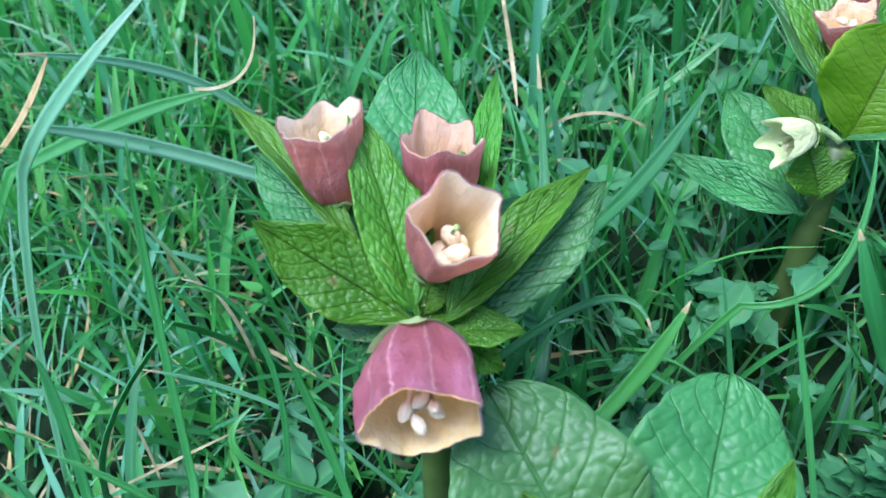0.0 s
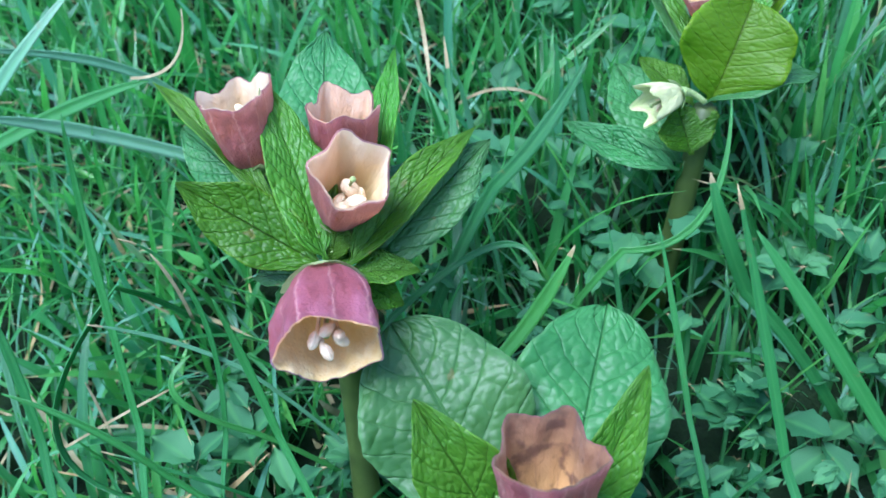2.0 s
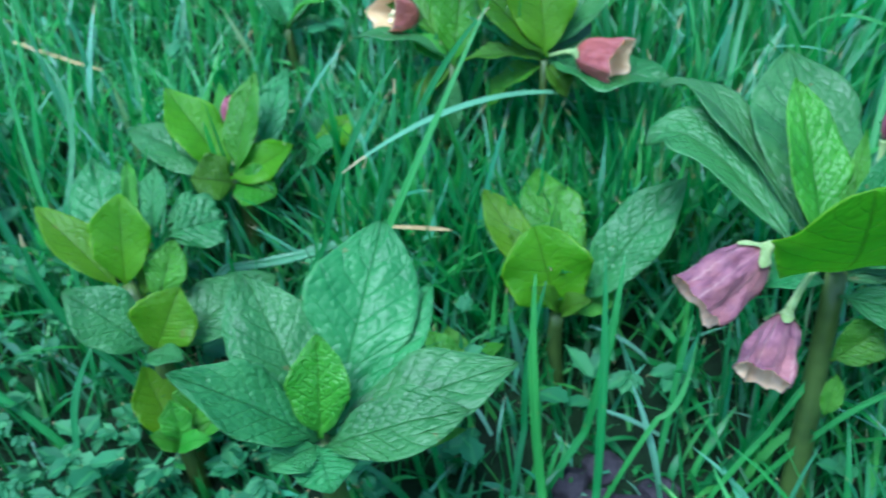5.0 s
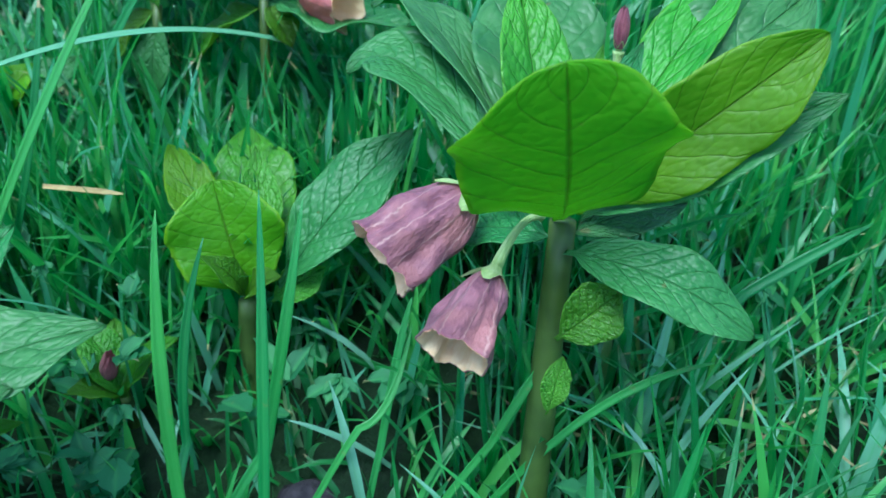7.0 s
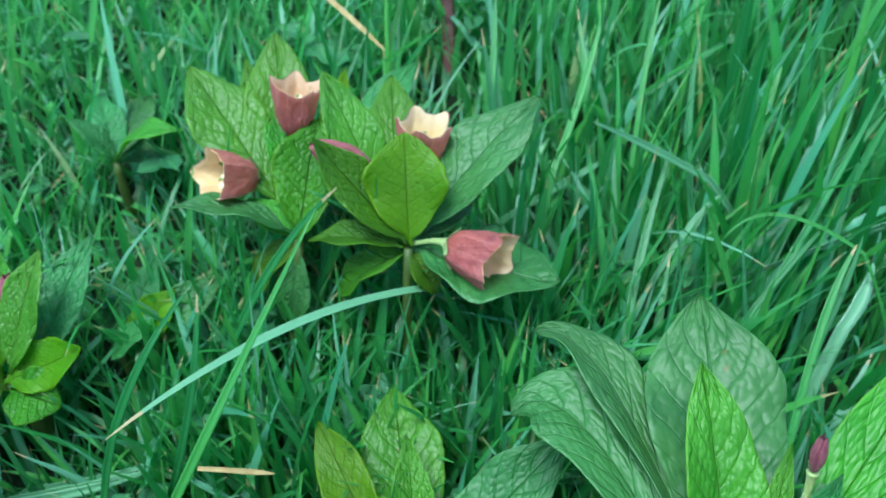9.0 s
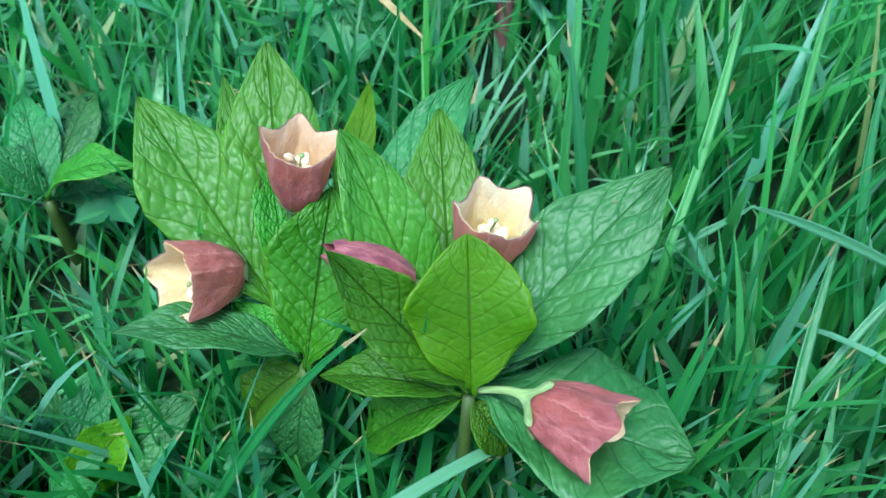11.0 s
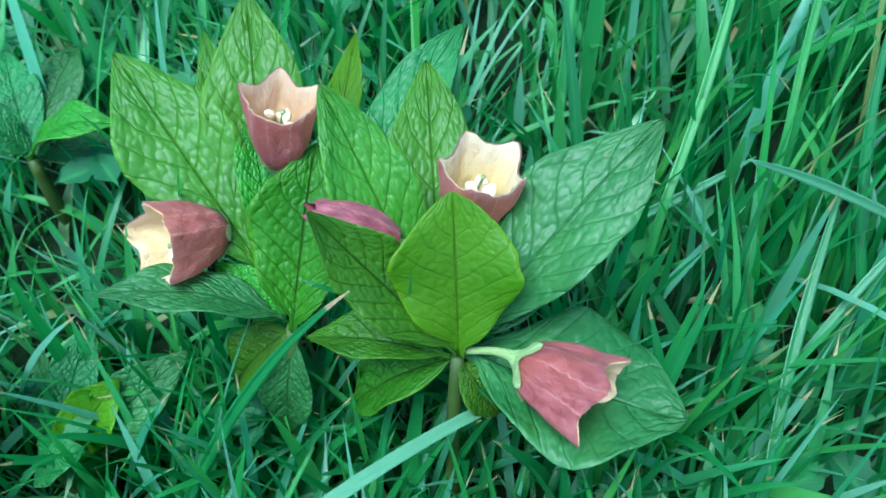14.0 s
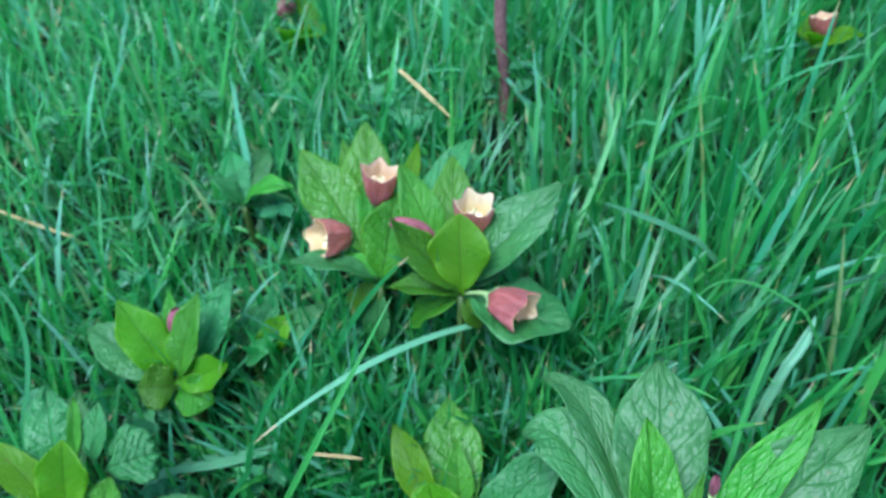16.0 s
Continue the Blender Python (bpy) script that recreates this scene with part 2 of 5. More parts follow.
MAUVE = petal_material("petal_mauve", (0.125, 0.040, 0.086), (0.280, 0.118, 0.185), (0.66, 0.46, 0.42), 0.0, 0.60, (0, 0, 0), (0.66, 0.38, 0.48), None, (0.13, 0.040, 0.060), 0.0016)
PINK = petal_material("petal_pink", (0.150, 0.042, 0.058), (0.360, 0.140, 0.145), (0.58, 0.36, 0.28), 0.0, 0.52, (0, 0, 0), (0.74, 0.38, 0.32), None, (0.30, 0.090, 0.055), 0.0016)
DUSKY = petal_material("petal_dusky", (0.100, 0.035, 0.060), (0.250, 0.108, 0.135), (0.48, 0.30, 0.26), 0.0, 0.26, (0, 0, 0), (0.60, 0.36, 0.36), None, (0.32, 0.13, 0.11), 0.0016)
WINE = petal_material("petal_wine", (0.15, 0.032, 0.042), (0.30, 0.095, 0.095), (0.42, 0.18, 0.16), 0.0, 0.2, (0, 0, 0))
CREAM = petal_material("petal_lining", (0.80, 0.54, 0.27), (0.87, 0.68, 0.42), (0.80, 0.54, 0.28), 0.0, 0.35, (0, 0, 0), None, (0.82, 0.52, 0.18))
OCHRE = petal_material("petal_lining_ochre", (0.88, 0.62, 0.22), (0.94, 0.78, 0.42), (0.88, 0.60, 0.22), 0.0, 0.42, (0, 0, 0), (0.95, 0.80, 0.40), (0.88, 0.54, 0.08))
PALE = petal_material("petal_lining_pale", (0.77, 0.58, 0.34), (0.86, 0.72, 0.48), (0.82, 0.60, 0.30), 0.0, 0.40, (0, 0, 0), None, (0.84, 0.58, 0.14))
BROWNED = petal_material("petal_browned", (0.20, 0.105, 0.050), (0.42, 0.27, 0.12), (0.40, 0.23, 0.10), 0.12, 0.30, (0.11, 0.055, 0.040), (0.8, 0.58, 0.28), (0.86, 0.58, 0.18))
STAR = petal_material("petal_pale_green", (0.52, 0.60, 0.24), (0.68, 0.72, 0.38), (0.50, 0.58, 0.26), 0.0, 0.35, (0, 0, 0))
CALYX = petal_material("calyx_green", (0.26, 0.40, 0.10), (0.44, 0.55, 0.22), (0.30, 0.44, 0.10), 0.0, 0.30, (0, 0, 0))
ANTHER = petal_material("anther_white", (0.92, 0.72, 0.40), (0.95, 0.82, 0.54), (0.90, 0.72, 0.40), 0.0, 0.1, (0, 0, 0))


def stem_material():
    n = Nodes("stem")
    tc, u, w = n.uv()
    g = n.noise(tc.outputs["Object"], 160.0, 4.0)
    col = n.ramp(g, (0.3, (0.032, 0.058, 0.010)), (0.7, (0.072, 0.118, 0.020)))
    return n.finish(col, 0.5, g, 0.0004, 0.5, (0.3, 0.42, 0.05), 0.2, 0.4)


STEM = stem_material()


def soil_material():
    n = Nodes("soil")
    tc = n.t.nodes.new("ShaderNodeTexCoord")
    a = n.noise(tc.outputs["Object"], 40.0, 6.0, 0.65)
    b = n.noise(tc.outputs["Object"], 420.0, 5.0, 0.7)
    col = n.ramp(n.math('ADD', n.math('MULTIPLY', a, 0.6), n.math('MULTIPLY', b, 0.4)), (0.34, (0.005, 0.011, 0.005)), (0.52, (0.011, 0.032, 0.009)), (0.7, (0.026, 0.058, 0.016)))
    return n.finish(col, 0.9, b, 0.004, 1.0, None, 0.0, 0.2)


SOIL = soil_material()


def stone_material():
    n = Nodes("earth_clod")
    tc = n.t.nodes.new("ShaderNodeTexCoord")
    b = n.noise(tc.outputs["Object"], 320.0, 6.0, 0.7)
    col = n.ramp(b, (0.3, (0.018, 0.016, 0.022)), (0.7, (0.060, 0.052, 0.058)))
    return n.finish(col, 0.85, b, 0.002, 1.0, None, 0.0, 0.2)


CLOD = stone_material()


# ---- ground ----
def ground_z(x, y):
    s = min(max((y - 0.02) / 0.40, 0.0), 1.0)
    s = s * s * (3 - 2 * s)
    fade = 1.0 / (1.0 + (x * x + y * y) / 16.0)
    return -0.012 + 0.072 * s + fade * 0.006 * (noise.noise((x * 14, y * 14, 0.3)) + 0.5 * noise.noise((x * 40, y * 40, 2.0)))


def grid_coords(lo, hi, step, reach):
    inner = [lo + step * i for i in range(int(round((hi - lo) / step)) + 1)]
    outer, d = [], step
    while d < reach:
        d *= 1.7
        outer.append(d)
    return [lo - d for d in reversed(outer)] + inner + [hi + d for d in outer]


def build_ground():
    xs, ys = grid_coords(-0.6, 1.1, 0.012, 400.0), grid_coords(-0.4, 1.4, 0.012, 400.0)
    verts = [(x, y, ground_z(x, y)) for y in ys for x in xs]
    w = len(xs)
    faces = [(j * w + i, j * w + i + 1, (j + 1) * w + i + 1, (j + 1) * w + i) for j in range(len(ys) - 1) for i in range(w - 1)]
    me = bpy.data.meshes.new("ground")
    me.from_pydata(verts, [], faces)
    me.polygons.foreach_set("use_smooth", [True] * len(faces))
    me.materials.append(SOIL)
    return tagged(new("ground", me), "dark mossy soil under a spring lawn", "ground", kind="structure")


build_ground()


# ---- mesh helpers ----
def part(name, bm, mat, parent, label="", shift=None):
    """Links a bmesh, given in world metres, as one mesh object under parent."""
    root = parent
    while root.parent:
        root = root.parent
    me = bpy.data.meshes.new(name)
    bmesh.ops.translate(bm, verts=bm.verts, vec=-Vector(root.location))
    for f in bm.faces:
        f.smooth = True
    bm.to_mesh(me)
    bm.free()
    me.materials.append(mat)
    ob = new(name, me)
    ob.parent = parent
    return tagged(ob, label)


def sheet(rows, uvs, thick):
    """A thin closed sheet from a grid of (point, normal)."""
    bm = bmesh.new()
    layer = bm.loops.layers.uv.new("UVMap")
    nv, nu = len(rows), len(rows[0])
    top = [[bm.verts.new(p) for p, q in row] for row in rows]
    low = [[bm.verts.new(p - q * thick) for p, q in row] for row in rows]

    def face(vs, cs):
        f = bm.faces.new(vs)
        for loop, c in zip(f.loops, cs):
            loop[layer].uv = c

    for j in range(nv - 1):
        for i in range(nu - 1):
            idx = ((j, i), (j, i + 1), (j + 1, i + 1), (j + 1, i))
            cs = [uvs[a][b] for a, b in idx]
            face([top[a][b] for a, b in idx], cs)
            face([low[a][b] for a, b in reversed(idx)], cs[::-1])
    rim = [(0, i) for i in range(nu)] + [(j, nu - 1) for j in range(1, nv)] + [(nv - 1, i) for i in range(nu - 2, -1, -1)] + [(j, 0) for j in range(nv - 2, 0, -1)]
    for k, (a, b) in enumerate(rim):
        c, d = rim[(k + 1) % len(rim)]
        face([top[c][d], top[a][b], low[a][b], low[c][d]], [uvs[c][d], uvs[a][b], uvs[a][b], uvs[c][d]])
    return bm


def tube(points, radii, sides=8):
    bm = bmesh.new()
    layer = bm.loops.layers.uv.new("UVMap")
    rings = []
    for i, p in enumerate(points):
        d = (points[min(i + 1, len(points) - 1)] - points[max(i - 1, 0)]).normalized()
        a = d.orthogonal().normalized() if i == 0 else (a - d * a.dot(d)).normalized()
        b = d.cross(a)
        rings.append([bm.verts.new(p + (a * math.cos(2 * math.pi * k / sides) + b * math.sin(2 * math.pi * k / sides)) * radii[i]) for k in range(sides)])
    for i in range(len(rings) - 1):
        for k in range(sides):
            f = bm.faces.new((rings[i][k], rings[i][(k + 1) % sides], rings[i + 1][(k + 1) % sides], rings[i + 1][k]))
            for loop, c in zip(f.loops, ((k, i), (k + 1, i), (k + 1, i + 1), (k, i + 1))):
                loop[layer].uv = (c[0] / sides, c[1] / (len(rings) - 1))
    bm.faces.new(rings[0][::-1])
    bm.faces.new(rings[-1])
    return bm


def bez(a, b, c, t):
    return a * ((1 - t) ** 2) + b * (2 * t * (1 - t)) + c * (t * t)


# ---- herbs ----
def herb(foot, hub, radius, label):
    foot, hub = Vector(foot), Vector(hub)
    foot.z = ground_z(foot.x, foot.y) - 0.001
    root = new("herb", None)
    root.location = foot
    tagged(root, label, "plant", "flowering herbs in the lawn")
    root["hub"] = tuple(hub)
    mid = (foot + hub) / 2 + Vector((random.uniform(-1, 1), random.uniform(-1, 1), 0)) * 0.003
    pts = [bez(foot, mid, hub, i / 8) for i in range(9)]
    part("stem", tube(pts, [0.62 * radius * (1.15 - 0.35 * i / 8) for i in range(9)], 10), STEM, root)
    return root


def side_stem(root, a, b, radius):
    a, b = Vector(a), Vector(b)
    part("stem", tube([a.lerp(b, i / 5) for i in range(6)], [radius * (1 - 0.06 * i) for i in range(6)], 8), STEM, root)


def leaf(root, base, tip, width, mat, normal=None, arch=0.08, fold=0.25, shape=0.45, sink=0.35, over=None, pucker=1.0, curl=0.0, ragged=0.0, blunt=0.0):
    """A quilted leaf blade with a short stalk, from its base on the stem to its tip; normal is the way its face looks."""
    base, tip, hub = Vector(base), Vector(tip), Vector(root["hub"])
    # the stalk end sinks into the stem
    base = base.lerp(hub, sink)
    d = tip - base
    length = d.length
    d.normalize()
    if normal is None:
        out = Vector((tip.x - hub.x, tip.y - hub.y, 0))
        out = out.normalized() if out.length > 0.004 else Vector((0, 1, 0))
        normal = Vector((0, 0, 1)) - out * 0.9
    n = Vector(normal)
    n = (n - d * n.dot(d)).normalized()
    seed = random.random() * 50
    if mat in (YOUNG, UNDER):
        pucker *= 0.4 if mat is YOUNG else 0.65
    nv, nu = 57, 21
    power = math.log(0.5) / math.log(shape)
    # the arch lifts the blade's middle off the straight line; the tip keeps its place
    mid = (base + tip) / 2 + n * (1.4 * arch * length) if over is None else Vector(over)
    rows, uvs = [], []
    for j in range(nv):
        t = j / (nv - 1)
        c = bez(base, mid, tip, t)
        tan = (bez(base, mid, tip, min(t + 0.02, 1)) - bez(base, mid, tip, max(t - 0.02, 0))).normalized()
        nn = (n - tan * n.dot(tan)).normalized()
        if curl and t > 0.6:
            k = (t - 0.6) / 0.4
            c = c - nn * (curl * 0.22 * length * k * k) - tan * (curl * 0.20 * length * k * k)
            nn.rotate(Matrix.Rotation(-curl * 1.7 * k, 3, tan.cross(nn)))
        s = tan.cross(nn).normalized()
        lo = max(0.0, (t - 0.06) / 0.94)
        half = 0.5 * width * max(math.sin(math.pi * lo ** power), 0.0) ** (0.66 - 0.16 * blunt) if 0 < lo < 1 else 0.0
        if lo > 0.62:
            half *= 1 - 0.45 * (1 - 0.8 * blunt) * ((lo - 0.62) / 0.38) ** 1.5
        half = max(half, width * (0.045 if t < 0.5 else 0.004))
        row, uvr = [], []
        for i in range(nu):
            u = 2 * i / (nu - 1) - 1
            au = abs(u)
            edge = 1 + 0.035 * math.sin(t * 15 + seed + (1.7 if u > 0 else 0)) + 0.04 * noise.noise((t * 16, seed, 1.0 if u > 0 else 0.0))
            if ragged and t > 0.55:
                edge -= ragged * (1.0 + 2.2 * noise.noise((t * 9 + seed, 3.0 if u > 0 else 0.0, seed))) * min(1.0, (t - 0.55) * 5)
            hw = half * edge
            lift = hw * fold * (au ** 1.2 - 0.12 * au * au)
            ripple = (0.10 * hw + 0.006 * length) * math.sin(t * 13 + seed + (2.0 if u > 0 else 0.0)) * au ** 2.4
            # pillows between the side veins, broken into blisters
            q = t * 8 - au * 2.0 + 0.25 * noise.noise((u * 2, t * 5, seed))
            pillow = abs(math.sin(math.pi * q)) ** 0.7
            blister = 0.45 + 0.55 * abs(math.sin(math.pi * (au * 3.1 + 0.5 * math.floor(q) + 0.6 * noise.noise((u * 3, t * 7, seed + 4))))) ** 0.8
            relief = 0.022 * pillow * blister * min(1.0, au * 5) * (1 - au ** 6)
            swell = 0.030 * noise.noise((u * 2 + seed, t * 5, seed)) * (1 - au ** 4)
            pos = c + s * (u * hw) + nn * (lift + ripple + pucker * width * (relief + swell)) + tan * (0.02 * length * math.sin(3 * t + seed) * u * (1 - t))
            row.append((pos, nn))
            uvr.append((i / (nu - 1), t))
        rows.append(row)
        uvs.append(uvr)
    return part("leaf", sheet(rows, uvs, 0.00025), mat, root)


PROFILE = ((0.0, 0.20), (0.10, 0.48), (0.22, 0.66), (0.40, 0.80), (0.62, 0.90), (0.82, 0.97), (1.0, 1.04))


def profile(t):
    for (a, ra), (b, rb) in zip(PROFILE, PROFILE[1:]):
        if t <= b:
            k = (t - a) / (b - a)
            return ra + (rb - ra) * k
    return PROFILE[-1][1]


def dome(t):
    """A broad-shouldered bell."""
    return 0.24 + 0.76 * min(1.0, t / 0.55) ** 0.45 if t < 0.55 else 1.0 + 0.06 * (t - 0.55)


def flower(root, stalk, base, mouth, radius, kind, droop=False):
    """A five-lobed bell: corolla with lining, calyx, stalk, anthers and style."""
    stalk, base, mouth = Vector(stalk), Vector(base), Vector(mouth)
    axis = mouth - base
    length = axis.length
    axis.normalize()
    e1 = axis.orthogonal().normalized()
    e2 = axis.cross(e1)
    seed = random.random() * 40
    outer = {'bell': MAUVE, 'pale': PINK, 'cream': PINK, 'cream2': PINK, 'white': PINK, 'brown': PINK, 'crumple': DUSKY, 'star': STAR, 'bud': WINE, 'pinkbell': PINK, 'cup': PINK}[kind]
    inner = {'pale': PALE, 'white': PALE, 'cup': PALE, 'brown': BROWNED, 'star': STAR, 'bell': OCHRE}.get(kind, CREAM)
    lobe = {'star': 0.18, 'pinkbell': 0.09, 'bud': 0.04, 'cream': 0.07, 'cream2': 0.05, 'white': 0.12, 'pale': 0.05, 'cup': 0.01}.get(kind, 0.03)
    crumple = {'crumple': 0.15, 'brown': 0.06, 'cream2': 0.03, 'bud': 0.06, 'star': 0.01}.get(kind, 0.05)
    nseg, nr = 60, 16

    def ring_point(t, a, shrink):
        wedge = ((5 * a + seed) / (2 * math.pi)) % 1.0
        point = 0.5 + 0.5 * math.cos(2 * math.pi * wedge)
        penta = math.cos(math.pi / 5) / math.cos((wedge - 0.5) * 2 * math.pi / 5)
        reach = 1.0 + lobe * (1.5 * point ** 1.5 - 0.6) + 0.10 * noise.noise((math.cos(a) * 1.6, math.sin(a) * 1.6, seed)) + 0.028 * noise.noise((math.cos(a) * 6, math.sin(a) * 6, seed))
        tt = t * (1 + (reach - 1) * t * t)
        r = radius * (dome(t) if kind == 'bell' else profile(t)) * (1 + (0.75 * (penta / 0.9 - 1.0) + (0.10 if kind == 'star' else 0.04) * (point - 0.4)) * min(1.0, 1.6 * t))
        if kind == 'bud':
            r = radius * math.sin(math.pi * (0.12 + 0.78 * t)) ** 0.7
        r *= 1 + crumple * noise.noise((math.cos(a) * 2.6 + seed, math.sin(a) * 2.6, t * 2.5)) * 1.6
        r *= 1 + 0.5 * crumple * noise.noise((math.cos(a) * 6 + seed, math.sin(a) * 6, t * 6))
        r *= 1 - 0.035 * abs(math.sin(2.5 * a + seed / 2)) ** 8 * t
        r -= shrink
        return base + axis * (length * tt) + (e1 * math.cos(a) + e2 * math.sin(a)) * max(r, 0.0002)

    def shell(shrink, flip):
        bm = bmesh.new()
        layer = bm.loops.layers.uv.new("UVMap")
        rings = [[bm.verts.new(ring_point(j / (nr - 1) if j else 0.02, 2 * math.pi * k / nseg, shrink)) for k in range(nseg)] for j in range(nr)]
        for j in range(nr - 1):
            for k in range(nseg):
                q = (rings[j][k], rings[j][(k + 1) % nseg], rings[j + 1][(k + 1) % nseg], rings[j + 1][k])
                cs = ((k, j), (k + 1, j), (k + 1, j + 1), (k, j + 1))
                if flip:
                    q, cs = q[::-1], cs[::-1]
                f = bm.faces.new(q)
                for loop, c in zip(f.loops, cs):
                    loop[layer].uv = (c[0] / nseg, c[1] / (nr - 1))
        return bm

    head = part("flower", shell(0.0, False), outer, root)
    if kind != 'bud':
        part("petal_lining", shell(0.00035, True), inner, head)
    # calyx
    bm = bmesh.new()
    layer = bm.loops.layers.uv.new("UVMap")
    cr = []
    for j in range(7):
        t = j / 6
        ring = []
        for k in range(30):
            a = 2 * math.pi * k / 30
            up = -0.11 + t * (0.27 + 0.09 * math.cos(5 * a + seed + 1.5))
            prof = (dome if kind == 'bell' else profile)(max(up, 0.0)) if up > 0 else 0.20 * (1 + up / 0.11 * 0.6)
            r = radius * prof * (1 + 0.05 * t) + 0.0004 + (0.0002 if t > 0.9 else 0.0)
            if kind == 'bud':
                r = max(r * 0.9, 0.0005)
            ring.append(bm.verts.new(base + axis * (length * up) + (e1 * math.cos(a) + e2 * math.sin(a)) * r))
        cr.append(ring)
    for j in range(6):
        for k in range(30):
            f = bm.faces.new((cr[j][k], cr[j][(k + 1) % 30], cr[j + 1][(k + 1) % 30], cr[j + 1][k]))
            for loop, c in zip(f.loops, ((k, j), (k + 1, j), (k + 1, j + 1), (k, j + 1))):
                loop[layer].uv = (c[0] / 30, c[1] / 6)
    part("calyx", bm, CALYX, head, "pale green cup of fused sepals")
    # stalk
    start = base - axis * (0.06 * length)
    bend = start - axis * (0.35 * (start - stalk).length)
    if droop:
        bend = (start + stalk) / 2 + Vector((0, 0, 0.35 * (start - stalk).length + 0.002))
    pts = [bez(stalk, bend, start, i / 9) for i in range(10)]
    part("flower_stalk", tube(pts, [0.0007 + 0.0006 * (i / 9) ** 3 for i in range(10)], 8), CALYX, head)
    if kind in ('bud', 'crumple', 'brown', 'pinkbell'):
        return
    count = 5
    sag = Vector((0, 0, -1)) - axis * -axis.z
    for k in range(count):
        a = 2 * math.pi * k / count + seed
        rad = radius * (0.24 + 0.08 * math.sin(seed + 3 * k))
        foot = base + axis * (0.12 * length)
        top = base + axis * (length * ({'white': 0.52, 'cup': 0.52, 'bell': 0.86}.get(kind, 0.66) + 0.08 * math.sin(k * 2.1 + seed))) + (e1 * math.cos(a) + e2 * math.sin(a)) * rad + sag * ((0.38 if kind in ('cup', 'white') else 0.2) * radius if kind != 'bell' else 0.05 * radius)
        d = (top - foot).normalized()
        size = radius * {'white': 0.19, 'cup': 0.235, 'star': 0.06, 'bell': 0.125}.get(kind, 0.14)
        lie = (d + (e1 * math.cos(a + 1.2) + e2 * math.sin(a + 1.2)) * 0.9).normalized()
        pts = [foot, foot.lerp(top, 0.5), top - lie * size * 1.6, top - lie * size * 1.2, top - lie * size * 0.5, top + lie * size * 0.5, top + lie * size * 1.1, top + lie * size * 1.4]
        part("stamen", tube(pts, [0.0003, 0.0003, 0.0004, size * 0.62, size * 0.9, size * 0.88, size * 0.55, 0.0003], 10), ANTHER, head)
    tipp = base + axis * (length * (0.95 if kind == 'star' else 0.8)) + e1 * radius * 0.1
    part("style", tube([base + axis * 0.1 * length, base.lerp(tipp, 0.6) + e2 * 0.0006, tipp - axis * 0.0006, tipp], [0.00035, 0.0003, 0.0003, 0.0006], 8), CALYX, head)


# ---- single grass blades ----
def blade(a, b, c, width, mat, face=None):
    """One long blade through three places, with its foot in the soil; face is the way its upper side looks."""
    a, b, c = Vector(a), Vector(b), Vector(c)
    foot = a.copy()
    lift = a.z - ground_z(a.x, a.y)
    dry = mat in (STRAW, DRYLEAF)
    pts = [bez(a, b * 2 - (a + c) / 2, c, i / 16) for i in range(17)]
    if dry:
        pts = [Vector((p.x, p.y, max(p.z, ground_z(p.x, p.y) + 0.002))) for p in pts]
        foot = pts[0]
    elif lift > 0.003:
        back = (a - b)
        back.z = 0
        foot = a + back.normalized() * min(lift * 0.8, 0.03) if back.length > 0.002 else a.copy()
        foot.z = ground_z(foot.x, foot.y) - 0.002
        pts = [bez(foot, foot.lerp(a, 0.55) + Vector((0, 0, 0.15 * lift)), a, i / 6) for i in range(6)] + pts
    root_at = Vector(foot)
    n = len(pts)
    rows, uvs = [], []
    nrm = None
    for i, p in enumerate(pts):
        t = i / (n - 1)
        tan = (pts[min(i + 1, n - 1)] - pts[max(i - 1, 0)]).normalized()
        if nrm is None or face:
            ref = Vector(face or (0.0, -0.75, 0.65))
            nrm = (ref - tan * ref.dot(tan)).normalized()
        nrm = (nrm - tan * nrm.dot(tan)).normalized()
        s = tan.cross(nrm)
        half = 0.5 * width * (0.8 + 0.25 * math.sin(2.2 * t)) * min(1.0, (1 - t) / 0.35) ** 0.65 + 0.00008
        rows.append([(p + s * (half * u) + nrm * (0.35 * half * u * u), nrm) for u in (-1, -0.5, 0, 0.5, 1)])
        uvs.append([(0.5 + 0.5 * u, t) for u in (-1, -0.5, 0, 0.5, 1)])
    bm = sheet(rows, uvs, 0.00018)
    bmesh.ops.translate(bm, verts=bm.verts, vec=-root_at)
    for f in bm.faces:
        f.smooth = True
    me = bpy.data.meshes.new("grass_blade")
    bm.to_mesh(me)
    bm.free()
    me.materials.append(mat)
    ob = new("grass_blade" if not dry else "dry_grass_stalk", me)
    ob.location = root_at
    if mat is STRAW:
        return tagged(ob, "withered straw-coloured grass stalk lying in the lawn", "dry grass", "dry stalks")
    if mat is DRYLEAF:
        return tagged(ob, "yellowed dead grass leaf lying in the lawn", "dry grass", "dry stalks")
    if mat is GREYGREEN:
        return tagged(ob, "long pale glaucous grass blade arching over the lawn", "grass blade", "long grass blades")
    return tagged(ob, "long fresh green grass blade standing in the lawn", "grass blade", "long grass blades")


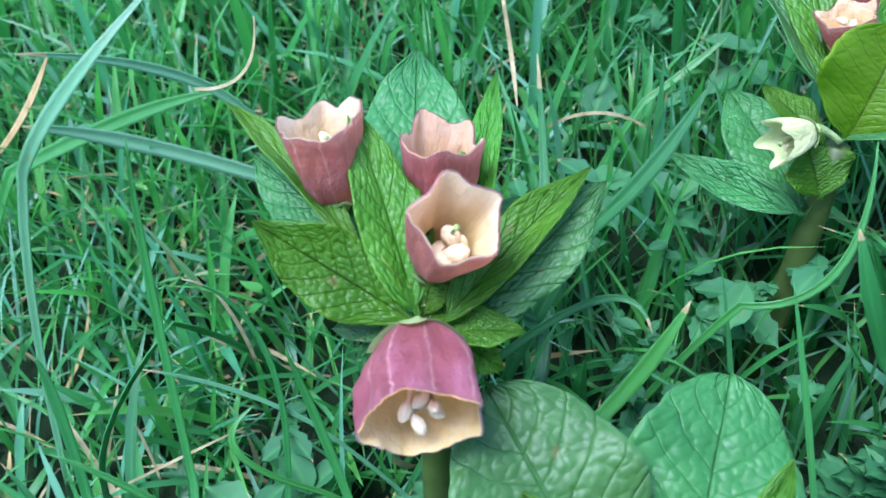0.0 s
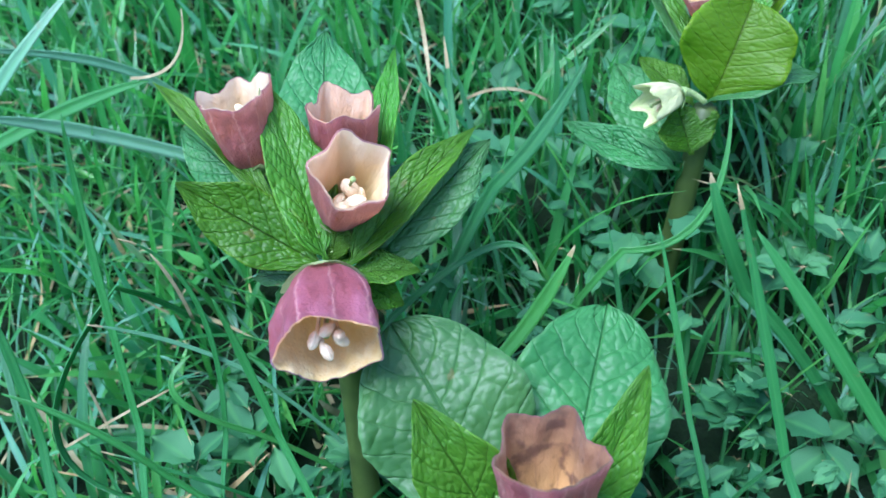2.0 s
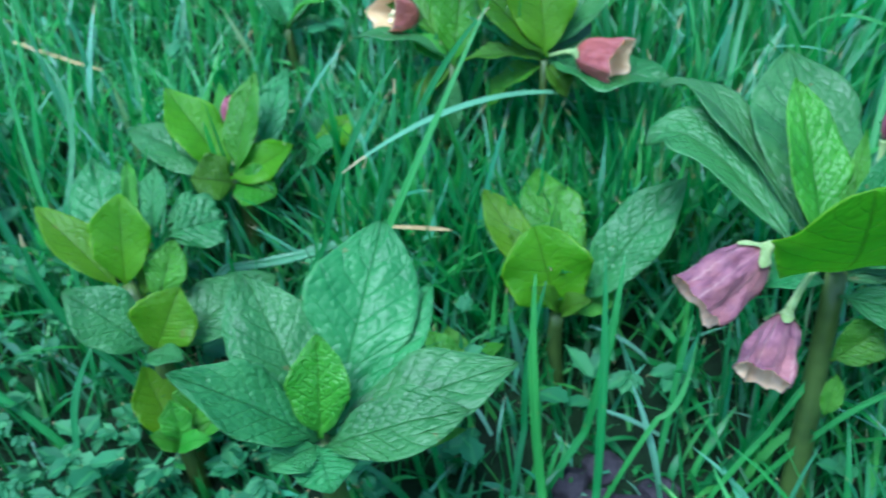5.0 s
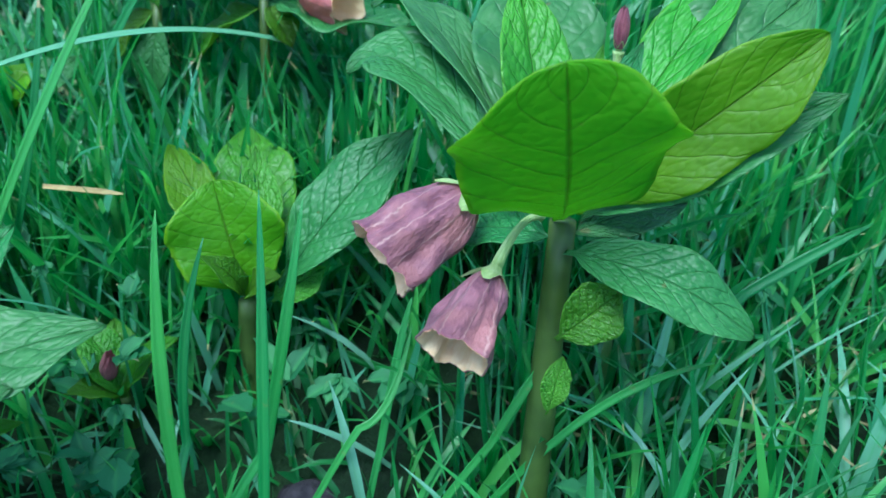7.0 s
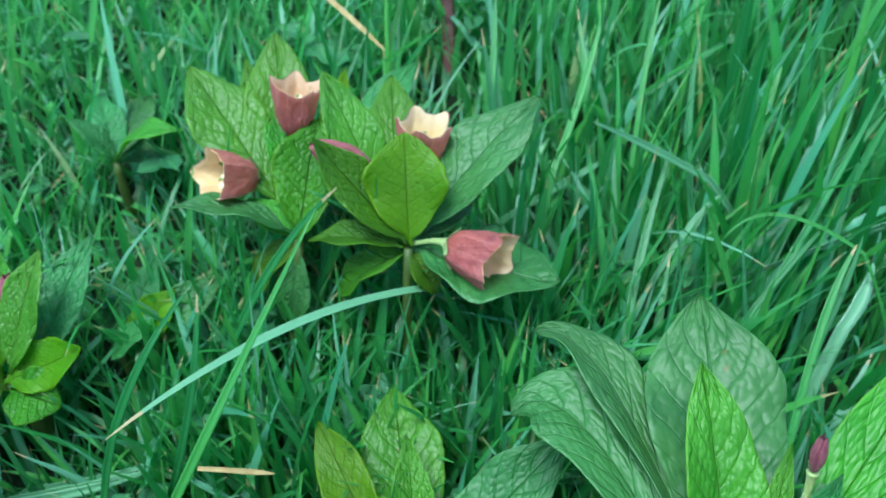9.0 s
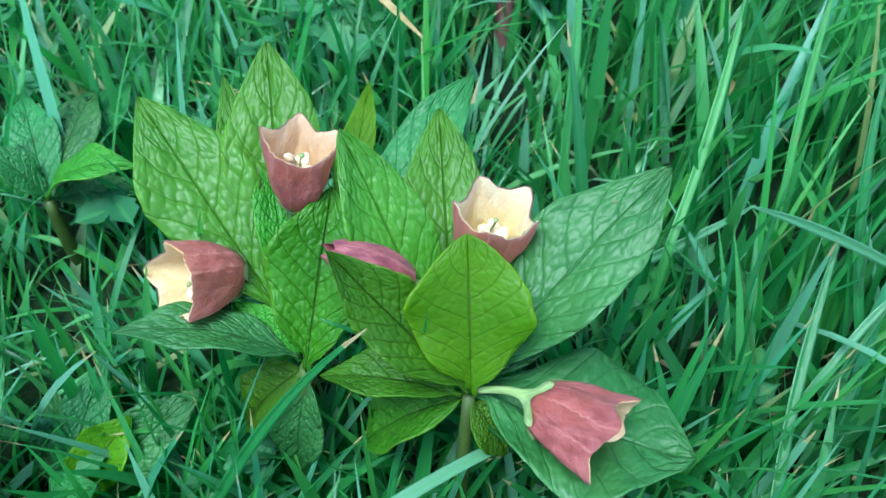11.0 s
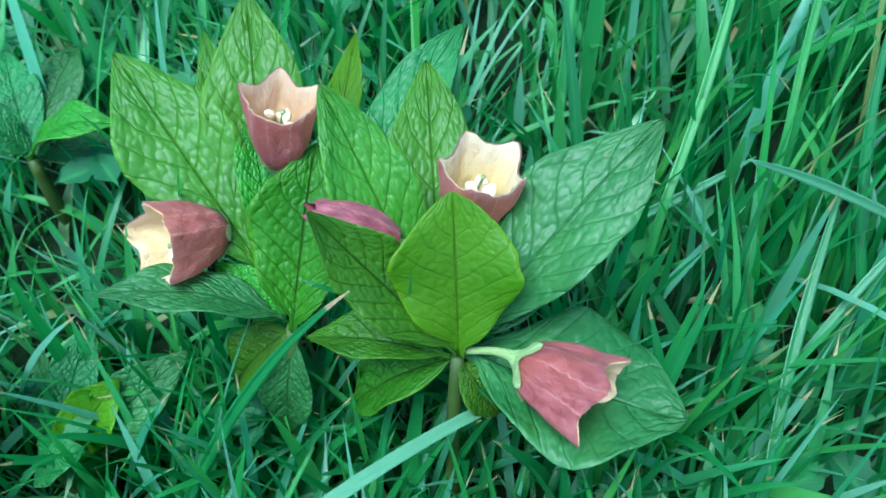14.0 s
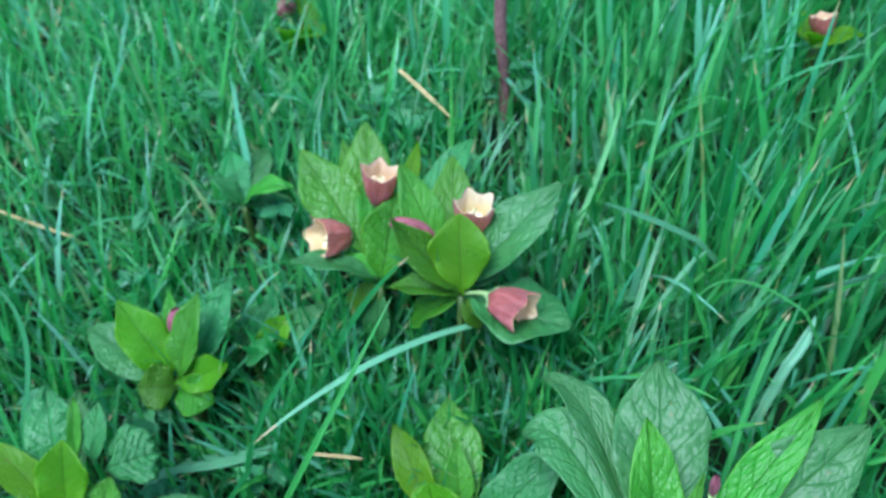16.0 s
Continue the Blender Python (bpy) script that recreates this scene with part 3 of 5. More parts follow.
# ---- the herbs, leaf by leaf and flower by flower ----
herb_a = herb((-0.0028, 0.0929, 0.0), (0.0007, 0.1036, 0.0799), 0.0048, 'low flowering herb with four mauve bells and veined green leaves')
leaf(herb_a, (-0.0054, 0.1189, 0.0817), (-0.0113, 0.1574, 0.0985), 0.0203, LEAF, (0.19, -0.37, 0.91), arch=0.03, fold=0.12, shape=0.55, ragged=0.1)
leaf(herb_a, (0.0088, 0.1214, 0.0809), (0.0056, 0.1511, 0.0980), 0.0071, FRESH, (-0.11, -0.51, 0.85), arch=0.04, fold=0.45, shape=0.45)
leaf(herb_a, (-0.0002, 0.1041, 0.0808), (-0.0158, 0.1297, 0.1039), 0.0119, FRESH, (0.48, -0.41, 0.78), arch=0.06, fold=0.3, shape=0.36)
leaf(herb_a, (-0.0119, 0.1114, 0.0879), (-0.0418, 0.1346, 0.1001), 0.0058, FRESH, (0.33, -0.07, 0.94), arch=0.05, fold=0.7, shape=0.5)
leaf(herb_a, (-0.0140, 0.1192, 0.0819), (-0.0375, 0.1323, 0.0903), 0.0141, LEAF, (0.06, -0.46, 0.89), arch=0.05, fold=0.2, shape=0.5)
leaf(herb_a, (-0.0004, 0.1026, 0.0807), (-0.0259, 0.1059, 0.0974), 0.0137, UNDER, (0.34, -0.68, 0.65), arch=-0.1, fold=0.35, shape=0.46)
leaf(herb_a, (0.0053, 0.1014, 0.0805), (0.0251, 0.1319, 0.0921), 0.0086, UNDER, (0.01, -0.36, 0.93), arch=0.06, fold=0.55, shape=0.42)
leaf(herb_a, (0.0090, 0.1071, 0.0747), (0.0276, 0.1323, 0.0888), 0.0135, LEAF, (0.22, -0.59, 0.77), arch=0.08, fold=0.25, shape=0.45)
leaf(herb_a, (0.0053, 0.1007, 0.0782), (0.0175, 0.1050, 0.0785), 0.0086, FRESH, (-0.03, 0.01, 1.00), arch=0.12, fold=0.25, shape=0.45)
leaf(herb_a, (0.0057, 0.1029, 0.0775), (0.0144, 0.1014, 0.0729), 0.0067, UNDER, (0.27, -0.64, 0.72), arch=0.12, fold=0.42, shape=0.45)
leaf(herb_a, (-0.0030, 0.1030, 0.0761), (-0.0162, 0.1046, 0.0749), 0.0064, LEAF, (-0.11, -0.21, 0.97), arch=0.12, fold=0.25, shape=0.45)
leaf(herb_a, (-0.0086, 0.1031, 0.0737), (-0.0107, 0.1003, 0.0685), 0.0059, LEAF, (-0.05, -0.87, 0.49), arch=0.12, fold=0.25, shape=0.45)
leaf(herb_a, (-0.0036, 0.1162, 0.0857), (-0.0058, 0.1269, 0.0945), 0.0043, FRESH, (0.40, -0.54, 0.74), arch=0.05, fold=0.4, shape=0.45)
leaf(herb_a, (0.0092, 0.1246, 0.0780), (0.0110, 0.1362, 0.0806), 0.0083, LEAF, (0.24, -0.25, 0.94), arch=0.05, fold=0.25, shape=0.5)
leaf(herb_a, (0.0002, 0.1056, 0.0792), (0.0022, 0.1104, 0.0865), 0.0067, UNDER, (-0.06, -0.83, 0.56), arch=0.05, fold=0.3, shape=0.5)
leaf(herb_a, (0.0016, 0.1046, 0.0791), (0.0079, 0.1120, 0.0817), 0.0058, UNDER, (0.16, -0.44, 0.88), arch=0.05, fold=0.3, shape=0.5)
flower(herb_a, (-0.0009, 0.1060, 0.0814), (-0.0175, 0.1213, 0.0883), (-0.0188, 0.1229, 0.1053), 0.0069, 'pale')
flower(herb_a, (0.0008, 0.1091, 0.0811), (-0.0014, 0.1265, 0.0807), (0.0003, 0.1288, 0.0990), 0.0067, 'cream')
flower(herb_a, (0.0007, 0.1060, 0.0809), (0.0003, 0.1137, 0.0832), (0.0085, 0.1055, 0.1015), 0.0070, 'cup')
flower(herb_a, (0.0006, 0.1035, 0.0799), (0.0004, 0.1010, 0.0802), (0.0054, 0.0850, 0.0782), 0.0095, 'bell', droop=True)

herb_b = herb((0.0406, 0.0706, 0.0), (0.0408, 0.0707, 0.0356), 0.0050, 'low herb with broad quilted leaves round one browned cup')
leaf(herb_b, (0.0464, 0.0768, 0.0435), (0.0512, 0.1175, 0.0587), 0.0295, LEAF, (0.23, -0.36, 0.90), arch=0.08, fold=0.12, shape=0.54, blunt=1)
leaf(herb_b, (0.0354, 0.0750, 0.0446), (0.0110, 0.1014, 0.0674), 0.0318, LEAF, (0.23, -0.50, 0.83), arch=0.08, fold=0.12, shape=0.54, blunt=1)
leaf(herb_b, (0.0356, 0.0718, 0.0411), (0.0216, 0.0767, 0.0769), 0.0163, FRESH, (0.42, -0.86, 0.28), arch=0.1, fold=0.25, shape=0.5)
leaf(herb_b, (0.0475, 0.0755, 0.0388), (0.0594, 0.0934, 0.0694), 0.0110, FRESH, (0.20, -0.88, 0.44), arch=0.08, fold=0.3, shape=0.45)
leaf(herb_b, (0.0453, 0.0658, 0.0558), (0.0600, 0.0676, 0.0597), 0.0143, FRESH, (-0.26, 0.08, 0.96), arch=0.2, fold=0.25, shape=0.45)
leaf(herb_b, (0.0396, 0.0649, 0.0564), (0.0338, 0.0623, 0.0642), 0.0117, FRESH, (0.66, 0.40, 0.63), arch=0.2, fold=0.25, shape=0.45)
leaf(herb_b, (0.0415, 0.0655, 0.0566), (0.0362, 0.0655, 0.0684), 0.0057, CALYX, (0.43, -0.88, 0.19), arch=0.08, fold=0.2, shape=0.45)
leaf(herb_b, (0.0439, 0.0655, 0.0560), (0.0489, 0.0665, 0.0660), 0.0067, CALYX, (0.00, -1.00, 0.10), arch=0.08, fold=0.2, shape=0.45)
flower(herb_b, (0.0409, 0.0704, 0.0382), (0.0424, 0.0693, 0.0485), (0.0441, 0.0725, 0.0722), 0.0086, 'brown')

herb_c = herb((0.0607, 0.1610, 0.0), (0.0707, 0.1695, 0.0714), 0.0050, 'herb with pink cups and one small pale green star flower')
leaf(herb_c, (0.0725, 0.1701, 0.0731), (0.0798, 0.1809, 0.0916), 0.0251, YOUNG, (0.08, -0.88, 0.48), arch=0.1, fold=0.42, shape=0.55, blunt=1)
leaf(herb_c, (0.0708, 0.1697, 0.0730), (0.0960, 0.1784, 0.0741), 0.0142, LEAF, (-0.04, -0.00, 1.00), arch=0.14, fold=0.25, shape=0.45)
leaf(herb_c, (0.0705, 0.1861, 0.0773), (0.0715, 0.2271, 0.0940), 0.0202, LEAF, (0.27, -0.37, 0.89), arch=0.03, fold=0.25, shape=0.5)
leaf(herb_c, (0.0696, 0.1849, 0.0792), (0.0612, 0.2199, 0.0979), 0.0150, FRESH, (0.04, -0.46, 0.89), arch=0.04, fold=0.25, shape=0.5)
leaf(herb_c, (0.0673, 0.1840, 0.0788), (0.0445, 0.2122, 0.0970), 0.0107, LEAF, (0.49, -0.16, 0.86), arch=0.06, fold=0.4, shape=0.45)
leaf(herb_c, (0.0783, 0.1799, 0.0805), (0.0845, 0.2010, 0.0984), 0.0094, FRESH, (-0.02, -0.64, 0.76), arch=0.05, fold=0.4, shape=0.45)
leaf(herb_c, (0.0804, 0.1847, 0.0792), (0.0954, 0.2100, 0.0933), 0.0069, YOUNG, (-0.11, -0.43, 0.89), arch=0.05, fold=0.4, shape=0.45)
leaf(herb_c, (0.0634, 0.1594, 0.0506), (0.0375, 0.1770, 0.0613), 0.0089, LEAF, (-0.01, -0.53, 0.85), arch=-0.06, fold=0.6, shape=0.45)
leaf(herb_c, (0.0636, 0.1642, 0.0498), (0.0496, 0.1940, 0.0674), 0.0174, LEAF, (0.12, -0.46, 0.88), arch=0.05, fold=0.25, shape=0.5)
leaf(herb_c, (0.0668, 0.1589, 0.0581), (0.0643, 0.1686, 0.0721), 0.0147, UNDER, (0.41, -0.71, 0.57), arch=0.05, fold=0.42, shape=0.5)
leaf(herb_c, (0.0674, 0.1707, 0.0705), (0.0556, 0.1819, 0.0767), 0.0080, UNDER, (0.19, -0.31, 0.93), arch=0.05, fold=0.3, shape=0.5)
flower(herb_c, (0.0720, 0.1758, 0.0748), (0.0722, 0.1859, 0.0826), (0.0702, 0.1860, 0.0921), 0.0057, 'cream')
flower(herb_c, (0.0754, 0.1779, 0.0732), (0.0801, 0.1940, 0.0832), (0.0789, 0.1974, 0.0960), 0.0079, 'pale')
flower(herb_c, (0.0706, 0.1684, 0.0732), (0.0650, 0.1673, 0.0765), (0.0580, 0.1619, 0.0770), 0.0045, 'star')

herb_d = herb((0.1776, 0.1879, 0.0), (0.1786, 0.1828, 0.0576), 0.0056, 'small herb with upright pointed leaves round a pink bud')
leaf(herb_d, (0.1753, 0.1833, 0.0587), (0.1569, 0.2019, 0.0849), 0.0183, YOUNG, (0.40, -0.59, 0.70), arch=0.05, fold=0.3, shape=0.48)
leaf(herb_d, (0.1799, 0.1816, 0.0622), (0.1898, 0.2021, 0.0880), 0.0133, FRESH, (-0.27, -0.70, 0.66), arch=0.05, fold=0.35, shape=0.45, pucker=1.6)
leaf(herb_d, (0.1851, 0.1894, 0.0551), (0.1982, 0.2175, 0.0800), 0.0141, LEAF, (-0.06, -0.65, 0.76), arch=0.05, fold=0.25, shape=0.45, pucker=1.5)
leaf(herb_d, (0.1708, 0.1840, 0.0571), (0.1395, 0.2018, 0.0687), 0.0202, LEAF, (0.19, -0.27, 0.94), arch=0.12, fold=0.25, shape=0.45)
leaf(herb_d, (0.1760, 0.1796, 0.0588), (0.2014, 0.1808, 0.0705), 0.0145, YOUNG, (-0.30, -0.62, 0.73), arch=-0.1, fold=0.3, shape=0.48)
leaf(herb_d, (0.1769, 0.1954, 0.0664), (0.1737, 0.2116, 0.0798), 0.0071, FRESH, (0.09, -0.62, 0.78), arch=0.05, fold=0.3, shape=0.45)
leaf(herb_d, (0.1775, 0.1787, 0.0561), (0.1647, 0.1771, 0.0624), 0.0178, UNDER, (0.43, -0.51, 0.75), arch=0.15, fold=0.42, shape=0.5)
leaf(herb_d, (0.1789, 0.1786, 0.0557), (0.1938, 0.1742, 0.0545), 0.0169, UNDER, (-0.07, -0.47, 0.88), arch=0.15, fold=0.42, shape=0.5)
flower(herb_d, (0.1783, 0.1854, 0.0608), (0.1791, 0.1953, 0.0707), (0.1790, 0.2013, 0.0794), 0.0039, 'bud')

herb_e = herb((0.2025, 0.2026, 0.0), (0.2023, 0.2019, 0.0455), 0.0030, 'small leafy sprout with soft green leaves')
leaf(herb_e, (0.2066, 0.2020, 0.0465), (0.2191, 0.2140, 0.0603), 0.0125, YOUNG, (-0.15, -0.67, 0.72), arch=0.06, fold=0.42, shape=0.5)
leaf(herb_e, (0.2088, 0.2029, 0.0457), (0.2330, 0.2204, 0.0595), 0.0137, LEAF, (-0.06, -0.56, 0.82), arch=0.08, fold=0.25, shape=0.45)
leaf(herb_e, (0.2025, 0.2050, 0.0459), (0.2108, 0.2290, 0.0606), 0.0115, LEAF, (0.09, -0.54, 0.84), arch=0.06, fold=0.25, shape=0.45)
leaf(herb_e, (0.1989, 0.1984, 0.0481), (0.2156, 0.1978, 0.0604), 0.0105, LEAF, (-0.58, -0.26, 0.77), arch=0.12, fold=0.25, shape=0.45)
leaf(herb_e, (0.2015, 0.2058, 0.0440), (0.1991, 0.2243, 0.0569), 0.0097, LEAF, (0.11, -0.56, 0.82), arch=0.06, fold=0.25, shape=0.45)

herb_f = herb((0.1652, 0.1081, 0.0), (0.1622, 0.1102, 0.0470), 0.0056, 'bushy herb with blistered and curled young leaves')
side_stem(herb_f, (0.1622, 0.1102, 0.0470), (0.1546, 0.1243, 0.0622), 0.0030)
leaf(herb_f, (0.1485, 0.1331, 0.0625), (0.1404, 0.1634, 0.0832), 0.0189, LEAF, (0.16, -0.53, 0.83), arch=0.06, fold=0.1, shape=0.56, sink=0.05, pucker=2.4)
leaf(herb_f, (0.1514, 0.1355, 0.0644), (0.1499, 0.1658, 0.0774), 0.0125, LEAF, (0.35, -0.36, 0.87), arch=0.05, fold=0.2, shape=0.5, sink=0.05, pucker=2.2)
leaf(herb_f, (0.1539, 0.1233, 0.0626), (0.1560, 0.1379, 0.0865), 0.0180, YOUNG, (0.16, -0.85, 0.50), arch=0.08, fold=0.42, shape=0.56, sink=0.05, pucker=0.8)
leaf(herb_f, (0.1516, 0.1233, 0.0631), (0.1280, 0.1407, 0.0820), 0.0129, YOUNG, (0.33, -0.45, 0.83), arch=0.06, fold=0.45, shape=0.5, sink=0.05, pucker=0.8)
leaf(herb_f, (0.1547, 0.1371, 0.0711), (0.1551, 0.1567, 0.0890), 0.0050, FRESH, (0.47, -0.60, 0.65), arch=0.04, fold=0.5, shape=0.5, sink=0.05, curl=0.4)
leaf(herb_f, (0.1614, 0.1391, 0.0715), (0.1624, 0.1557, 0.0830), 0.0097, LEAF, (-0.02, -0.57, 0.82), arch=0.06, fold=0.25, shape=0.5, sink=0.05, pucker=2.2)
leaf(herb_f, (0.1658, 0.1377, 0.0689), (0.1865, 0.1466, 0.0671), 0.0193, LEAF, (0.23, -0.35, 0.91), arch=0.25, fold=0.1, shape=0.55, sink=0.05, pucker=3.2, curl=0.8)
leaf(herb_f, (0.1655, 0.1426, 0.0713), (0.1787, 0.1527, 0.0697), 0.0102, LEAF, (0.25, -0.17, 0.95), arch=0.25, fold=0.2, shape=0.5, sink=0.05, pucker=3, curl=0.5)
leaf(herb_f, (0.1638, 0.1216, 0.0581), (0.1697, 0.1326, 0.0714), 0.0130, FRESH, (0.06, -0.78, 0.62), arch=0.1, fold=0.25, shape=0.52, sink=0.1, pucker=2.4)
leaf(herb_f, (0.1578, 0.1241, 0.0594), (0.1655, 0.1331, 0.0671), 0.0091, UNDER, (-0.05, -0.62, 0.78), arch=0.1, fold=0.42, shape=0.5, sink=0.1)
leaf(herb_f, (0.1608, 0.1083, 0.0484), (0.1384, 0.1163, 0.0686), 0.0191, LEAF, (0.45, -0.54, 0.71), arch=0.1, fold=0.2, shape=0.5)
leaf(herb_f, (0.1627, 0.1080, 0.0490), (0.1722, 0.1181, 0.0648), 0.0198, YOUNG, (0.03, -0.85, 0.53), arch=0.1, fold=0.42, shape=0.5)
leaf(herb_f, (0.1664, 0.1108, 0.0466), (0.1970, 0.1359, 0.0506), 0.0208, LEAF, (0.12, -0.29, 0.95), arch=0.1, fold=0.2, shape=0.48)
leaf(herb_f, (0.1586, 0.1056, 0.0490), (0.1732, 0.1005, 0.0517), 0.0097, LEAF, (-0.14, 0.13, 0.98), arch=0.12, fold=0.1, shape=0.45)
leaf(herb_f, (0.1613, 0.1126, 0.0439), (0.1688, 0.1231, 0.0501), 0.0105, FRESH, (0.10, -0.56, 0.82), arch=0.1, fold=0.25, shape=0.5)

herb_g = herb((0.1657, 0.0955, 0.0), (0.1658, 0.0955, 0.0203), 0.0046, 'tight low sprout of cupped yellow-green leaves')
leaf(herb_g, (0.1648, 0.0943, 0.0221), (0.1566, 0.1082, 0.0428), 0.0161, YOUNG, (0.41, -0.67, 0.62), arch=-0.12, fold=0.4, shape=0.52)
leaf(herb_g, (0.1684, 0.0945, 0.0218), (0.1733, 0.1082, 0.0387), 0.0145, FRESH, (-0.12, -0.75, 0.65), arch=-0.1, fold=0.3, shape=0.52, pucker=1.8)
leaf(herb_g, (0.1699, 0.0944, 0.0230), (0.1844, 0.1015, 0.0338), 0.0075, FRESH, (-0.23, -0.64, 0.73), arch=-0.1, fold=0.4, shape=0.5)
leaf(herb_g, (0.1642, 0.0919, 0.0224), (0.1771, 0.0903, 0.0280), 0.0070, FRESH, (-0.41, -0.28, 0.87), arch=0.2, fold=0.25, shape=0.45)
leaf(herb_g, (0.1672, 0.0926, 0.0259), (0.1653, 0.0991, 0.0370), 0.0099, FRESH, (0.24, -0.82, 0.52), arch=0.06, fold=0.3, shape=0.5, pucker=1.6)
leaf(herb_g, (0.1660, 0.0926, 0.0231), (0.1584, 0.0919, 0.0296), 0.0082, UNDER, (0.63, -0.31, 0.71), arch=0.2, fold=0.42, shape=0.45)

herb_h = herb((0.2195, 0.0506, 0.0), (0.2187, 0.0561, 0.0646), 0.0060, 'leafy herb rosette with broad pale quilted leaves')
leaf(herb_h, (0.2208, 0.0611, 0.0639), (0.2363, 0.1053, 0.0934), 0.0294, LEAF, (0.15, -0.58, 0.80), arch=0.05, fold=0.18, shape=0.6)
leaf(herb_h, (0.2173, 0.0585, 0.0661), (0.2006, 0.0902, 0.0920), 0.0204, LEAF, (0.36, -0.47, 0.81), arch=0.07, fold=0.25, shape=0.52)
leaf(herb_h, (0.2163, 0.0621, 0.0627), (0.1967, 0.0975, 0.0857), 0.0223, LEAF, (-0.03, -0.56, 0.83), arch=0.06, fold=0.2, shape=0.56)
leaf(herb_h, (0.2170, 0.0557, 0.0659), (0.1885, 0.0548, 0.0948), 0.0183, LEAF, (0.69, -0.29, 0.67), arch=0.1, fold=0.22, shape=0.5)
leaf(herb_h, (0.2207, 0.0600, 0.0642), (0.2480, 0.0919, 0.0814), 0.0191, LEAF, (-0.12, -0.39, 0.91), arch=0.06, fold=0.25, shape=0.5)
leaf(herb_h, (0.2188, 0.0547, 0.0692), (0.2207, 0.0679, 0.0906), 0.0148, FRESH, (0.08, -0.85, 0.52), arch=0.08, fold=0.35, shape=0.52)
leaf(herb_h, (0.2214, 0.0563, 0.0644), (0.2679, 0.0657, 0.0770), 0.0203, LEAF, (-0.20, -0.28, 0.94), arch=0.1, fold=0.22, shape=0.52)
leaf(herb_h, (0.2190, 0.0522, 0.0662), (0.2551, 0.0539, 0.0751), 0.0176, LEAF, (-0.21, -0.35, 0.91), arch=0.1, fold=0.2, shape=0.55)
leaf(herb_h, (0.2238, 0.0538, 0.0642), (0.2538, 0.0561, 0.0655), 0.0071, FRESH, (0.05, -0.88, 0.48), arch=0.06, fold=0.2, shape=0.5)
leaf(herb_h, (0.2176, 0.0529, 0.0672), (0.2212, 0.0430, 0.0622), 0.0145, LEAF, (0.13, -0.41, 0.90), arch=0.15, fold=0.1, shape=0.5)
leaf(herb_h, (0.2171, 0.0529, 0.0672), (0.2073, 0.0457, 0.0696), 0.0106, LEAF, (0.34, -0.17, 0.93), arch=0.12, fold=0.2, shape=0.5)

herb_i = herb((0.2841, 0.1199, 0.0), (0.2846, 0.1228, 0.0355), 0.0046, 'short herb with a rounded yellow-green front leaf')
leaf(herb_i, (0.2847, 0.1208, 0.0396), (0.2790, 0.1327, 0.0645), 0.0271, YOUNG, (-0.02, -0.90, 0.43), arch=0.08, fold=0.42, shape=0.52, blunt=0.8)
leaf(herb_i, (0.2914, 0.1289, 0.0413), (0.2846, 0.1735, 0.0569), 0.0219, FRESH, (-0.01, -0.33, 0.94), arch=0.05, fold=0.22, shape=0.52)
leaf(herb_i, (0.2923, 0.1299, 0.0460), (0.2879, 0.1523, 0.0624), 0.0103, FRESH, (0.11, -0.57, 0.81), arch=0.05, fold=0.5, shape=0.42)
leaf(herb_i, (0.2790, 0.1334, 0.0455), (0.2651, 0.1603, 0.0597), 0.0129, YOUNG, (-0.08, -0.50, 0.86), arch=0.05, fold=0.42, shape=0.52)
leaf(herb_i, (0.2966, 0.1233, 0.0412), (0.3278, 0.1438, 0.0696), 0.0197, LEAF, (-0.33, -0.55, 0.76), arch=0.08, fold=0.22, shape=0.5)
leaf(herb_i, (0.2935, 0.1230, 0.0338), (0.3040, 0.1289, 0.0398), 0.0095, FRESH, (-0.06, -0.66, 0.75), arch=0.1, fold=0.25, shape=0.5)
leaf(herb_i, (0.2842, 0.1177, 0.0420), (0.2758, 0.1173, 0.0537), 0.0071, UNDER, (0.73, -0.43, 0.52), arch=0.2, fold=0.42, shape=0.45)
leaf(herb_i, (0.2861, 0.1171, 0.0416), (0.2941, 0.1141, 0.0487), 0.0079, UNDER, (-0.69, -0.12, 0.72), arch=0.2, fold=0.42, shape=0.45)

herb_j = herb((0.3445, 0.0648, 0.0), (0.3516, 0.0864, 0.0789), 0.0054, 'tall leafy herb with two drooping mauve bells')
leaf(herb_j, (0.3508, 0.0950, 0.0798), (0.3557, 0.1514, 0.1067), 0.0304, LEAF, (-0.05, -0.43, 0.90), arch=0.05, fold=0.15, shape=0.6)
leaf(herb_j, (0.3470, 0.0913, 0.0843), (0.3480, 0.1256, 0.1130), 0.0165, FRESH, (0.19, -0.63, 0.75), arch=0.05, fold=0.45, shape=0.5, pucker=1.8)
leaf(herb_j, (0.3445, 0.0930, 0.0828), (0.3187, 0.1499, 0.0993), 0.0146, LEAF, (0.38, -0.10, 0.92), arch=0.1, fold=0.35, shape=0.5, over=(0.3328, 0.1480, 0.1072))
leaf(herb_j, (0.3392, 0.0929, 0.0819), (0.3118, 0.1336, 0.0901), 0.0192, LEAF, (0.05, -0.16, 0.99), arch=0.1, fold=0.3, shape=0.5, over=(0.3248, 0.1420, 0.1015))
leaf(herb_j, (0.3536, 0.0893, 0.0858), (0.3678, 0.1002, 0.1096), 0.0082, LEAF, (-0.39, -0.72, 0.57), arch=0.05, fold=0.4, shape=0.5)
leaf(herb_j, (0.3595, 0.0913, 0.0860), (0.3993, 0.1286, 0.1167), 0.0142, FRESH, (-0.27, -0.42, 0.87), arch=0.05, fold=0.3, shape=0.5)
